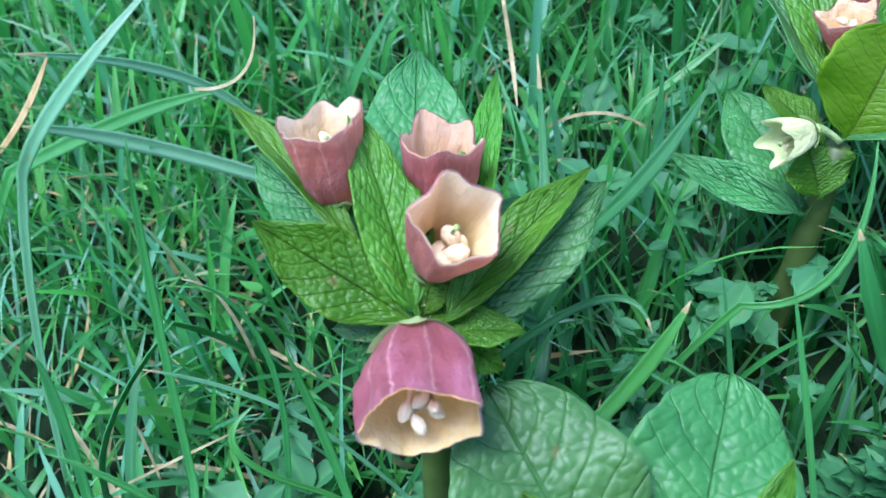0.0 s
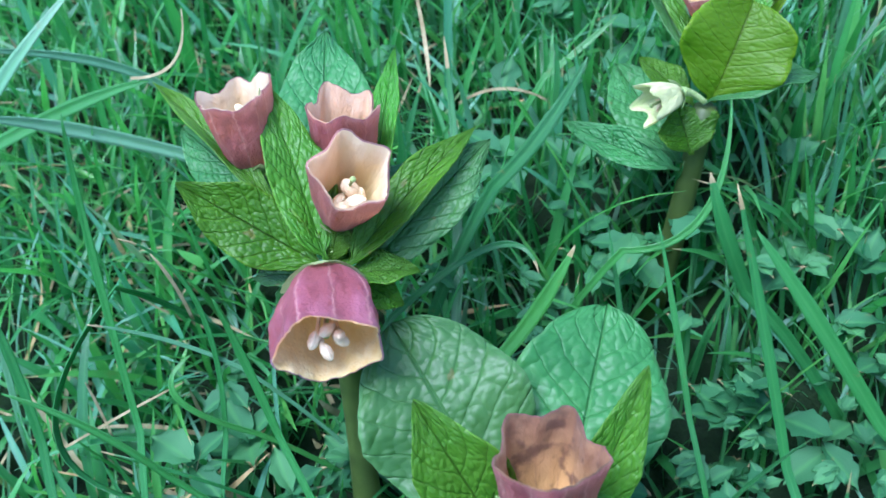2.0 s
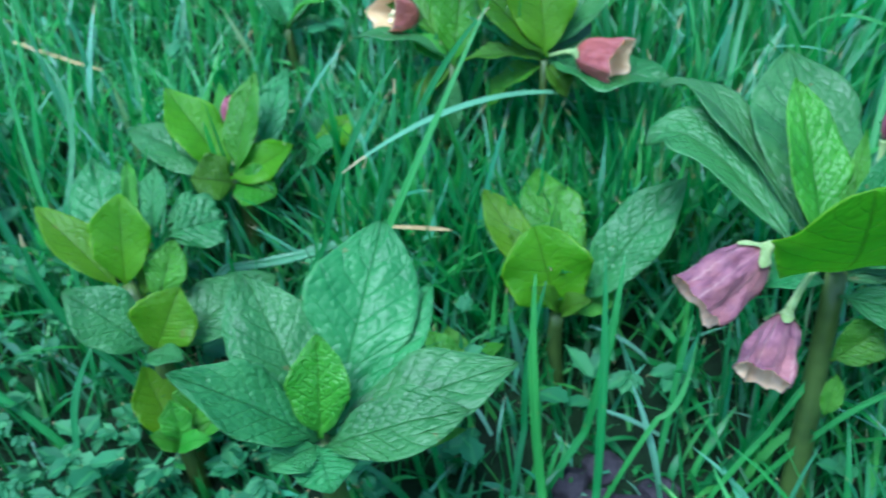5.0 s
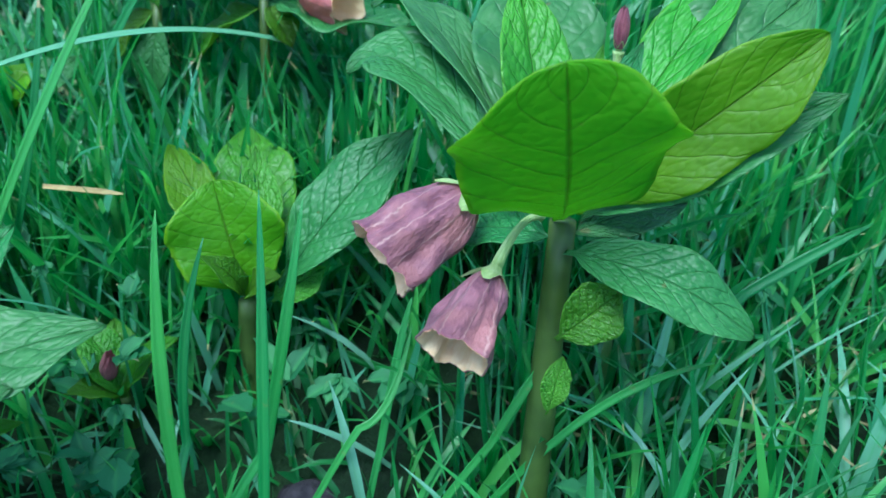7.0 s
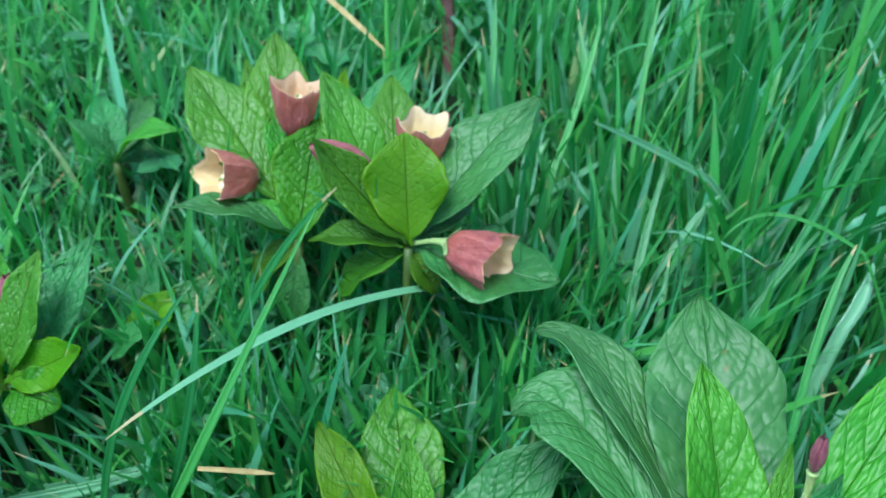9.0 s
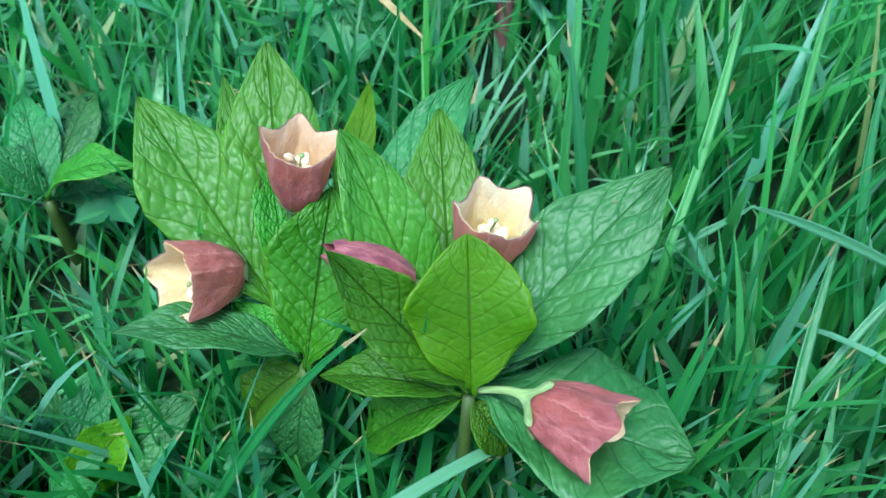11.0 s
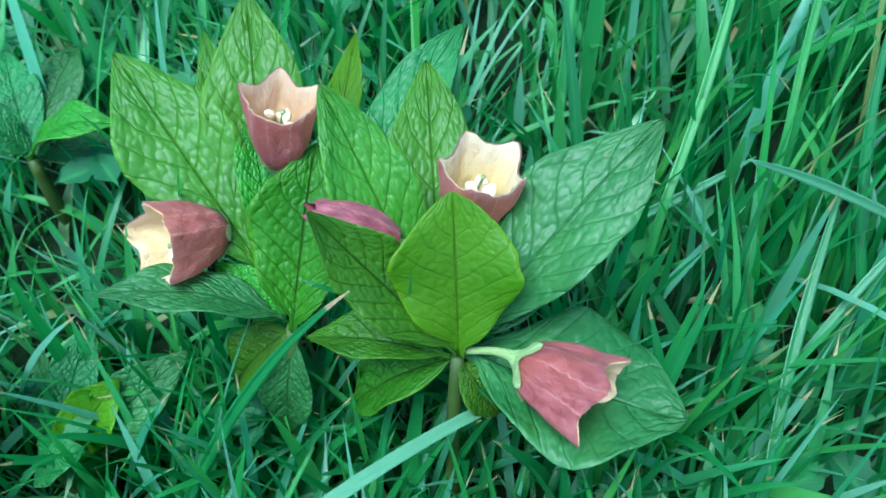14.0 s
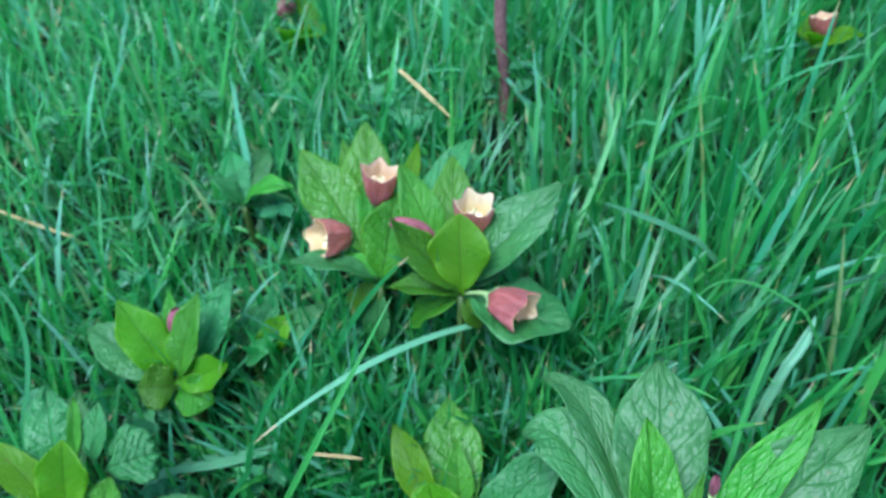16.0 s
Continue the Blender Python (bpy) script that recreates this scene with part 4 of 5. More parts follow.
leaf(herb_j, (0.3623, 0.0923, 0.0845), (0.4128, 0.1237, 0.1100), 0.0277, LEAF, (-0.13, -0.49, 0.86), arch=0.07, fold=0.2, shape=0.52)
leaf(herb_j, (0.3539, 0.0925, 0.0868), (0.3638, 0.1121, 0.1042), 0.0054, FRESH, (-0.24, -0.57, 0.78), arch=0.05, fold=0.4, shape=0.45)
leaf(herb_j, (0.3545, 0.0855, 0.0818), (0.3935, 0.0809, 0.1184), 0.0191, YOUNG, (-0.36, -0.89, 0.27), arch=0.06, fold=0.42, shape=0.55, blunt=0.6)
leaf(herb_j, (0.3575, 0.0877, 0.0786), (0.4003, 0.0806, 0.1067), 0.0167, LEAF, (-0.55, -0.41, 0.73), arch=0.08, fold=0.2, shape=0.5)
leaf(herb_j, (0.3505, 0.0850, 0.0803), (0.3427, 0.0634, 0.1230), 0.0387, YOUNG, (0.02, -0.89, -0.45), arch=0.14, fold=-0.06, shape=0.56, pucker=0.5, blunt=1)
leaf(herb_j, (0.3511, 0.0792, 0.0723), (0.3835, 0.0623, 0.0664), 0.0144, LEAF, (-0.05, -0.41, 0.91), arch=0.22, fold=0.15, shape=0.5, pucker=0.6, blunt=0.8)
leaf(herb_j, (0.3530, 0.0853, 0.0744), (0.3786, 0.0906, 0.0786), 0.0107, LEAF, (-0.07, -0.40, 0.91), arch=0.1, fold=0.2, shape=0.5)
leaf(herb_j, (0.3488, 0.0853, 0.0735), (0.3323, 0.0992, 0.0684), 0.0124, LEAF, (-0.33, -0.06, 0.94), arch=0.15, fold=0.2, shape=0.5)
leaf(herb_j, (0.3486, 0.0724, 0.0589), (0.3620, 0.0769, 0.0681), 0.0123, FRESH, (-0.09, -0.83, 0.55), arch=0.1, fold=0.35, shape=0.55, sink=0.05)
leaf(herb_j, (0.3456, 0.0631, 0.0488), (0.3495, 0.0696, 0.0587), 0.0057, FRESH, (-0.15, -0.80, 0.58), arch=0.1, fold=0.35, shape=0.5, sink=0.02)
flower(herb_j, (0.3478, 0.0870, 0.0790), (0.3348, 0.0933, 0.0823), (0.3161, 0.0852, 0.0730), 0.0089, 'crumple')
flower(herb_j, (0.3471, 0.0865, 0.0799), (0.3362, 0.0761, 0.0752), (0.3268, 0.0625, 0.0680), 0.0065, 'crumple', droop=True)
flower(herb_j, (0.3625, 0.1000, 0.0998), (0.3641, 0.1033, 0.1069), (0.3646, 0.1046, 0.1147), 0.0015, 'bud')

herb_k = herb((0.2888, 0.1876, 0.0), (0.2906, 0.2021, 0.0821), 0.0026, 'herb with mauve bells, a cream cup and broad leaves')
leaf(herb_k, (0.2910, 0.2009, 0.0850), (0.2909, 0.2188, 0.1097), 0.0226, YOUNG, (-0.02, -0.81, 0.58), arch=0.07, fold=0.42, shape=0.56, blunt=0.2)
leaf(herb_k, (0.2905, 0.2009, 0.0861), (0.2662, 0.2131, 0.1129), 0.0140, UNDER, (0.37, -0.67, 0.64), arch=-0.04, fold=0.35, shape=0.5)
leaf(herb_k, (0.2937, 0.2069, 0.0833), (0.3304, 0.2322, 0.1112), 0.0219, LEAF, (-0.38, -0.37, 0.84), arch=0.08, fold=0.22, shape=0.52)
leaf(herb_k, (0.2912, 0.2061, 0.0801), (0.3316, 0.1883, 0.0791), 0.0343, LEAF, (0.07, 0.11, 0.99), arch=-0.05, fold=0.15, shape=0.54)
leaf(herb_k, (0.2844, 0.2116, 0.0841), (0.2684, 0.2364, 0.1199), 0.0158, FRESH, (0.34, -0.69, 0.63), arch=0.06, fold=0.22, shape=0.58, pucker=1.4)
leaf(herb_k, (0.2869, 0.2148, 0.0790), (0.2874, 0.2572, 0.1060), 0.0169, FRESH, (-0.01, -0.54, 0.84), arch=0.05, fold=0.25, shape=0.58, pucker=1.3)
leaf(herb_k, (0.2885, 0.2017, 0.0830), (0.2620, 0.2085, 0.0812), 0.0103, UNDER, (-0.06, 0.02, 1.00), arch=0.12, fold=0.42, shape=0.5)
leaf(herb_k, (0.2953, 0.2079, 0.0816), (0.3103, 0.2212, 0.0845), 0.0110, LEAF, (-0.05, -0.16, 0.99), arch=0.08, fold=0.25, shape=0.5)
leaf(herb_k, (0.2910, 0.2027, 0.0800), (0.2978, 0.1958, 0.0700), 0.0097, UNDER, (0.43, -0.58, 0.69), arch=0.1, fold=0.42, shape=0.5)
leaf(herb_k, (0.2896, 0.2034, 0.0818), (0.2786, 0.2146, 0.0874), 0.0082, UNDER, (0.06, -0.40, 0.91), arch=0.1, fold=0.42, shape=0.5)
leaf(herb_k, (0.2906, 0.2041, 0.0786), (0.2693, 0.2038, 0.0627), 0.0158, UNDER, (-0.60, -0.01, 0.80), arch=0.12, fold=0.42, shape=0.5)
flower(herb_k, (0.2912, 0.2060, 0.0850), (0.2941, 0.2253, 0.0922), (0.2969, 0.2261, 0.1078), 0.0076, 'white')
flower(herb_k, (0.2846, 0.2116, 0.0878), (0.2806, 0.2161, 0.0993), (0.2659, 0.2186, 0.1065), 0.0046, 'bud')
flower(herb_k, (0.2920, 0.2023, 0.0835), (0.3016, 0.1985, 0.0859), (0.3145, 0.1884, 0.0864), 0.0084, 'pinkbell')

herb_l = herb((0.2527, 0.1986, 0.0), (0.2588, 0.2136, 0.0774), 0.0028, 'herb with two mauve cups among erect quilted leaves')
leaf(herb_l, (0.2587, 0.2109, 0.0779), (0.2657, 0.2372, 0.1042), 0.0199, UNDER, (-0.06, -0.70, 0.71), arch=0.07, fold=0.42, shape=0.55)
leaf(herb_l, (0.2533, 0.2239, 0.0851), (0.2264, 0.2568, 0.1118), 0.0218, FRESH, (0.18, -0.53, 0.83), arch=0.06, fold=0.2, shape=0.56, pucker=1.4)
leaf(herb_l, (0.2541, 0.2276, 0.0854), (0.2524, 0.2670, 0.1169), 0.0200, FRESH, (0.01, -0.62, 0.78), arch=0.05, fold=0.22, shape=0.56, pucker=1.4)
leaf(herb_l, (0.2484, 0.2397, 0.0943), (0.2421, 0.2662, 0.1092), 0.0090, FRESH, (0.03, -0.48, 0.88), arch=0.05, fold=0.25, shape=0.5)
leaf(herb_l, (0.2540, 0.2285, 0.0910), (0.2520, 0.2482, 0.1034), 0.0099, FRESH, (0.29, -0.49, 0.82), arch=0.05, fold=0.35, shape=0.5)
leaf(herb_l, (0.2564, 0.2147, 0.0807), (0.2236, 0.2134, 0.0914), 0.0122, LEAF, (0.30, 0.18, 0.94), arch=0.16, fold=0.2, shape=0.5)
leaf(herb_l, (0.2570, 0.2145, 0.0781), (0.2439, 0.2243, 0.0852), 0.0089, FRESH, (0.08, -0.51, 0.86), arch=0.08, fold=0.25, shape=0.5)
leaf(herb_l, (0.2615, 0.2272, 0.0853), (0.2679, 0.2389, 0.0892), 0.0076, FRESH, (0.00, -0.32, 0.95), arch=0.05, fold=0.25, shape=0.5)
leaf(herb_l, (0.2719, 0.2413, 0.0861), (0.2961, 0.2757, 0.1001), 0.0145, LEAF, (-0.07, -0.33, 0.94), arch=0.06, fold=0.2, shape=0.52)
leaf(herb_l, (0.2687, 0.2441, 0.0882), (0.2725, 0.2751, 0.0991), 0.0080, YOUNG, (-0.01, -0.33, 0.94), arch=0.05, fold=0.42, shape=0.5)
leaf(herb_l, (0.2585, 0.2143, 0.0754), (0.2437, 0.2118, 0.0582), 0.0134, UNDER, (-0.72, -0.25, 0.65), arch=0.12, fold=0.42, shape=0.5)
leaf(herb_l, (0.2585, 0.2138, 0.0751), (0.2539, 0.2049, 0.0482), 0.0111, LEAF, (-0.25, -0.91, 0.34), arch=0.1, fold=0.25, shape=0.5)
flower(herb_l, (0.2594, 0.2194, 0.0818), (0.2582, 0.2378, 0.0982), (0.2602, 0.2399, 0.1136), 0.0070, 'cream')
flower(herb_l, (0.2554, 0.2190, 0.0827), (0.2466, 0.2290, 0.0900), (0.2353, 0.2202, 0.0968), 0.0076, 'cream2')

herb_m = herb((0.1915, 0.2732, 0.0317), (0.1913, 0.2714, 0.0683), 0.003, 'distant leafy herb sprout among tall grass')
leaf(herb_m, (0.1913, 0.2717, 0.0686), (0.1778, 0.2747, 0.0843), 0.0096, LEAF, None, arch=0.15, fold=0.25, shape=0.45)
leaf(herb_m, (0.1913, 0.2721, 0.0689), (0.1816, 0.2997, 0.0785), 0.0132, LEAF, None, arch=0.1, fold=0.25, shape=0.45)
leaf(herb_m, (0.1921, 0.2721, 0.0689), (0.1984, 0.3041, 0.0754), 0.0150, LEAF, None, arch=0.1, fold=0.25, shape=0.45)
leaf(herb_m, (0.1921, 0.2717, 0.0685), (0.2036, 0.3179, 0.0667), 0.0154, LEAF, None, arch=0.1, fold=0.25, shape=0.45)
leaf(herb_m, (0.1913, 0.2714, 0.0683), (0.2181, 0.2661, 0.0832), 0.0126, FRESH, None, arch=0.25, fold=0.25, shape=0.45)
leaf(herb_m, (0.1929, 0.2713, 0.0683), (0.2150, 0.2756, 0.0583), 0.0132, LEAF, None, arch=0.25, fold=0.25, shape=0.45)

herb_n = herb((0.2032, 0.3926, 0.0528), (0.2024, 0.3887, 0.0682), 0.005, 'distant herb with a small red flower')
leaf(herb_n, (0.2024, 0.3887, 0.0682), (0.1789, 0.4165, 0.0853), 0.0168, LEAF, None, arch=0.1, fold=0.25, shape=0.45)
leaf(herb_n, (0.2024, 0.3887, 0.0682), (0.2203, 0.3722, 0.0921), 0.0220, YOUNG, None, arch=0.2, fold=0.25, shape=0.45)
leaf(herb_n, (0.2024, 0.3887, 0.0682), (0.2005, 0.3720, 0.0949), 0.0206, YOUNG, None, arch=0.2, fold=0.25, shape=0.45)
leaf(herb_n, (0.2040, 0.3898, 0.0692), (0.2166, 0.4333, 0.0823), 0.0185, YOUNG, None, arch=0.1, fold=0.25, shape=0.45)
leaf(herb_n, (0.2025, 0.3897, 0.0693), (0.1958, 0.4434, 0.0811), 0.0187, YOUNG, None, arch=0.1, fold=0.25, shape=0.45)
flower(herb_n, (0.2010, 0.3907, 0.0705), (0.1956, 0.4032, 0.0839), (0.1922, 0.4090, 0.0902), 0.0061, 'bud')

herb_o = herb((0.4553, 0.3421, 0.0529), (0.4534, 0.3393, 0.0945), 0.004, 'distant herb with one pinkish cup in tall grass')
leaf(herb_o, (0.4534, 0.3393, 0.0945), (0.4478, 0.3605, 0.1026), 0.0116, YOUNG, None, arch=0.1, fold=0.25, shape=0.45)
leaf(herb_o, (0.4534, 0.3393, 0.0945), (0.4412, 0.3262, 0.1112), 0.0112, YOUNG, None, arch=0.2, fold=0.25, shape=0.45)
leaf(herb_o, (0.4548, 0.3393, 0.0945), (0.4773, 0.3445, 0.0970), 0.0115, YOUNG, None, arch=0.2, fold=0.25, shape=0.45)
flower(herb_o, (0.4548, 0.3393, 0.0945), (0.4577, 0.3431, 0.0979), (0.4568, 0.3464, 0.1070), 0.0061, 'cream')

herb_p = herb((0.1392, 0.0205, -0.0133), (0.1388, 0.0152, 0.0933), 0.003, 'small herb with a cream cup between two pale leaves')
leaf(herb_p, (0.1322, 0.0225, 0.0930), (0.1170, 0.0331, 0.1158), 0.0214, LEAF, None, arch=0.12, fold=0.25, shape=0.45, sink=0.1)
leaf(herb_p, (0.1470, 0.0150, 0.0905), (0.1590, 0.0225, 0.0975), 0.0124, LEAF, None, arch=0.1, fold=0.25, shape=0.45, sink=0.1)
flower(herb_p, (0.1390, 0.0152, 0.0933), (0.1381, 0.0192, 0.0920), (0.1431, 0.0198, 0.1108), 0.0069, 'cup')

herb_q = herb((0.2522, 0.1199, -0.0021), (0.2522, 0.1158, 0.0133), 0.003, 'young sprout with browned purple leaf tips')
leaf(herb_q, (0.2522, 0.1158, 0.0133), (0.2417, 0.1284, 0.0279), 0.0119, FRESH, None, arch=0.2, fold=0.25, shape=0.45)
leaf(herb_q, (0.2522, 0.1158, 0.0133), (0.2493, 0.1323, 0.0252), 0.0108, FRESH, None, arch=0.15, fold=0.25, shape=0.45)
leaf(herb_q, (0.2528, 0.1153, 0.0127), (0.2672, 0.1188, 0.0285), 0.0105, UNDER, None, arch=0.2, fold=0.25, shape=0.45)
leaf(herb_q, (0.2515, 0.1155, 0.0127), (0.2391, 0.1124, 0.0187), 0.0078, UNDER, None, arch=0.2, fold=0.25, shape=0.45)
flower(herb_q, (0.2516, 0.1162, 0.0138), (0.2483, 0.1188, 0.0164), (0.2514, 0.1146, 0.0285), 0.0022, 'bud')

# ---- long blades and dry stalks ----
blade((-0.0621, 0.1724, 0.0517), (-0.0891, 0.1643, 0.0664), (-0.1077, 0.1539, 0.0769), 0.00394, GREYGREEN)
blade((-0.0634, 0.1763, 0.0685), (-0.0794, 0.1716, 0.0823), (-0.1066, 0.1599, 0.0926), 0.00258, GREYGREEN)
blade((-0.0718, 0.1126, 0.0981), (-0.0601, 0.1156, 0.1123), (-0.0467, 0.1315, 0.1246), 0.00237, GREYGREEN)
blade((-0.1251, 0.1611, 0.0565), (-0.0913, 0.1695, 0.0694), (-0.0661, 0.1702, 0.0774), 0.00353, GRASS)
blade((-0.0699, 0.1688, 0.0791), (-0.0570, 0.1697, 0.0834), (-0.0535, 0.1748, 0.0950), 0.00068, STRAW)
blade((-0.0499, 0.0940, 0.0347), (-0.0518, 0.1076, 0.0759), (-0.0481, 0.1124, 0.1076), 0.00173, GRASS)
blade((-0.0588, 0.0785, 0.0507), (-0.0601, 0.0845, 0.0707), (-0.0620, 0.0870, 0.0805), 0.00218, GRASS)
blade((-0.0311, 0.0961, 0.0318), (-0.0303, 0.1043, 0.0674), (-0.0418, 0.1043, 0.0842), 0.00109, GRASS)
blade((-0.0157, 0.0930, 0.0388), (-0.0201, 0.0975, 0.0584), (-0.0229, 0.0990, 0.0744), 0.00173, GRASS)
blade((-0.0246, 0.0983, 0.0322), (-0.0378, 0.0954, 0.0471), (-0.0350, 0.1026, 0.0532), 0.00127, GRASS)
blade((0.0062, 0.1151, 0.0543), (0.0273, 0.1256, 0.0662), (0.0373, 0.1211, 0.0633), 0.00137, GRASS)
blade((0.0282, 0.1200, 0.0382), (0.0371, 0.1262, 0.0496), (0.0438, 0.1321, 0.0614), 0.00310, GRASS)
blade((0.0232, 0.1540, 0.0589), (0.0350, 0.1612, 0.0708), (0.0443, 0.1695, 0.0846), 0.00335, GRASS)
blade((0.0133, 0.1371, 0.0251), (0.0103, 0.1699, 0.0436), (0.0051, 0.1980, 0.0734), 0.00271, GRASS)
blade((0.0537, 0.1407, 0.0525), (0.0705, 0.1447, 0.0600), (0.0752, 0.1585, 0.0809), 0.00162, GRASS)
blade((0.0305, 0.2031, 0.0576), (0.0407, 0.2105, 0.0630), (0.0499, 0.2179, 0.0684), 0.00163, GRASS)
blade((0.0690, 0.1109, 0.0322), (0.0651, 0.1209, 0.0511), (0.0608, 0.1305, 0.0699), 0.00116, GRASS)
blade((0.0797, 0.1311, 0.0508), (0.0738, 0.1315, 0.0677), (0.0702, 0.1349, 0.0796), 0.00300, GRASS)
blade((-0.0784, 0.0947, 0.0211), (-0.0606, 0.1010, 0.0299), (-0.0458, 0.1094, 0.0341), 0.00046, STRAW)
blade((-0.0673, 0.1030, 0.0189), (-0.0685, 0.1051, 0.0286), (-0.0687, 0.1054, 0.0363), 0.00056, STRAW)
blade((-0.0401, 0.1141, 0.0512), (-0.0404, 0.1130, 0.0642), (-0.0430, 0.1131, 0.0719), 0.00085, STRAW)
blade((-0.0077, 0.2235, 0.0736), (-0.0044, 0.2139, 0.0626), (-0.0002, 0.1967, 0.0586), 0.00100, STRAW)
blade((0.0077, 0.1948, 0.0545), (0.0202, 0.1950, 0.0592), (0.0324, 0.1987, 0.0526), 0.00068, STRAW)
blade((-0.1401, 0.1751, 0.0515), (-0.1268, 0.1781, 0.0649), (-0.1164, 0.1815, 0.0793), 0.00190, DRYLEAF)
blade((0.1064, 0.1108, 0.0346), (0.0903, 0.1162, 0.0601), (0.0783, 0.1215, 0.0767), 0.00301, GRASS)
blade((0.0885, 0.1030, 0.0279), (0.0811, 0.1152, 0.0586), (0.0741, 0.1240, 0.0857), 0.00197, GRASS)
blade((0.1269, 0.1487, 0.0508), (0.1203, 0.1642, 0.0858), (0.1184, 0.1819, 0.1208), 0.00158, GRASS)
blade((0.1306, 0.1544, 0.0716), (0.1331, 0.1767, 0.0959), (0.1211, 0.1889, 0.1128), 0.00190, GRASS)
blade((0.1428, 0.1138, 0.0459), (0.1341, 0.1166, 0.0665), (0.1317, 0.1210, 0.0874), 0.00271, GRASS)
blade((0.1334, 0.0964, 0.0239), (0.1357, 0.1035, 0.0372), (0.1429, 0.1113, 0.0501), 0.00211, GRASS)
blade((-0.0583, 0.1168, 0.0576), (-0.0678, 0.0884, 0.0291), (-0.0178, 0.0880, 0.0174), 0.00265, GRASS)
blade((0.2950, 0.1960, 0.0720), (0.2590, 0.1660, 0.0880), (0.2236, 0.1330, 0.0900), 0.00230, GREYGREEN, (0.0, -0.25, 0.97))
blade((0.2185, 0.1286, 0.0369), (0.2414, 0.1382, 0.0796), (0.2711, 0.1639, 0.1265), 0.00209, GRASS)
blade((0.1829, 0.1620, 0.0350), (0.2016, 0.1615, 0.0386), (0.2197, 0.1630, 0.0430), 0.00212, GREYGREEN)
blade((0.2730, 0.0661, 0.0207), (0.2723, 0.0767, 0.0564), (0.2746, 0.0879, 0.0856), 0.00250, GRASS)
blade((0.2884, 0.0676, 0.0164), (0.2912, 0.0784, 0.0522), (0.2932, 0.0929, 0.0857), 0.00224, GRASS)
blade((0.3097, 0.0868, 0.0254), (0.3169, 0.0908, 0.0299), (0.3232, 0.1011, 0.0425), 0.00164, GRASS)
blade((0.3261, 0.2085, 0.0186), (0.3031, 0.2083, 0.0504), (0.2756, 0.2149, 0.0938), 0.00337, GRASS)
blade((0.3210, 0.2021, -0.0025), (0.3051, 0.2087, 0.0360), (0.2773, 0.2065, 0.0798), 0.00269, GRASS)
blade((0.2991, 0.2058, 0.0636), (0.2855, 0.2083, 0.0819), (0.2637, 0.2093, 0.0986), 0.00222, GRASS)
blade((0.2145, 0.1806, -0.0006), (0.2422, 0.1956, 0.0639), (0.2726, 0.2029, 0.1038), 0.00221, GRASS)
blade((0.2724, 0.1826, 0.0210), (0.2753, 0.2002, 0.0568), (0.2844, 0.2095, 0.0679), 0.00143, GRASS)
blade((0.2834, 0.1912, 0.0310), (0.2900, 0.1953, 0.0513), (0.2979, 0.1974, 0.0692), 0.00174, GRASS)
blade((0.3238, 0.2505, 0.0526), (0.3430, 0.2496, 0.0673), (0.3619, 0.2554, 0.0745), 0.00240, GREYGREEN)
blade((0.4161, 0.1905, 0.0821), (0.3932, 0.1987, 0.0908), (0.3774, 0.1951, 0.0856), 0.00091, GRASS)
blade((0.3745, 0.2789, 0.0817), (0.3926, 0.2857, 0.0904), (0.4092, 0.2914, 0.0979), 0.00231, GRASS)
blade((0.2124, 0.1435, 0.0549), (0.2253, 0.1466, 0.0894), (0.2436, 0.1545, 0.1149), 0.00193, GRASS)
blade((0.2230, 0.1545, 0.0374), (0.2349, 0.1589, 0.0736), (0.2398, 0.1679, 0.0997), 0.00193, GRASS)
blade((0.1795, 0.1569, 0.0379), (0.2044, 0.1590, 0.0405), (0.2208, 0.1609, 0.0429), 0.00167, GREYGREEN)
blade((0.3488, 0.1979, 0.0390), (0.3623, 0.2062, 0.0491), (0.3861, 0.2283, 0.0760), 0.00254, GRASS)
blade((0.3890, 0.1907, 0.0484), (0.3806, 0.1995, 0.0743), (0.3729, 0.2026, 0.0934), 0.00167, GRASS)
blade((0.3864, 0.1485, 0.0606), (0.3961, 0.1669, 0.0827), (0.4054, 0.1784, 0.0963), 0.00228, GRASS)
blade((0.2706, 0.0916, 0.0201), (0.2731, 0.0971, 0.0450), (0.2794, 0.1050, 0.0671), 0.00205, GRASS)
blade((0.2884, 0.0891, 0.0184), (0.2950, 0.0928, 0.0497), (0.3009, 0.1037, 0.0764), 0.00246, GRASS)
blade((0.3375, 0.0746, 0.0303), (0.3455, 0.0774, 0.0444), (0.3553, 0.0809, 0.0584), 0.00175, GRASS)
blade((0.3522, 0.0721, 0.0338), (0.3671, 0.0730, 0.0452), (0.3819, 0.0708, 0.0524), 0.00177, GRASS)
blade((0.4050, 0.1065, 0.0403), (0.4206, 0.1096, 0.0475), (0.4375, 0.1125, 0.0547), 0.00281, GRASS)
blade((0.3146, 0.0940, 0.0100), (0.3201, 0.1041, 0.0320), (0.3240, 0.1095, 0.0437), 0.00179, GRASS)
blade((0.2714, 0.2064, 0.0271), (0.2705, 0.2200, 0.0455), (0.2763, 0.2304, 0.0613), 0.00208, GRASS)
blade((0.3066, 0.1247, 0.0152), (0.3231, 0.1188, 0.0100), (0.3441, 0.1131, 0.0060), 0.00268, GRASS)
blade((0.2341, 0.1513, 0.0542), (0.2454, 0.1511, 0.0524), (0.2536, 0.1508, 0.0509), 0.00123, DRYLEAF)
blade((0.2628, 0.3144, 0.1086), (0.2726, 0.3089, 0.1013), (0.2861, 0.3007, 0.0904), 0.00175, DRYLEAF)
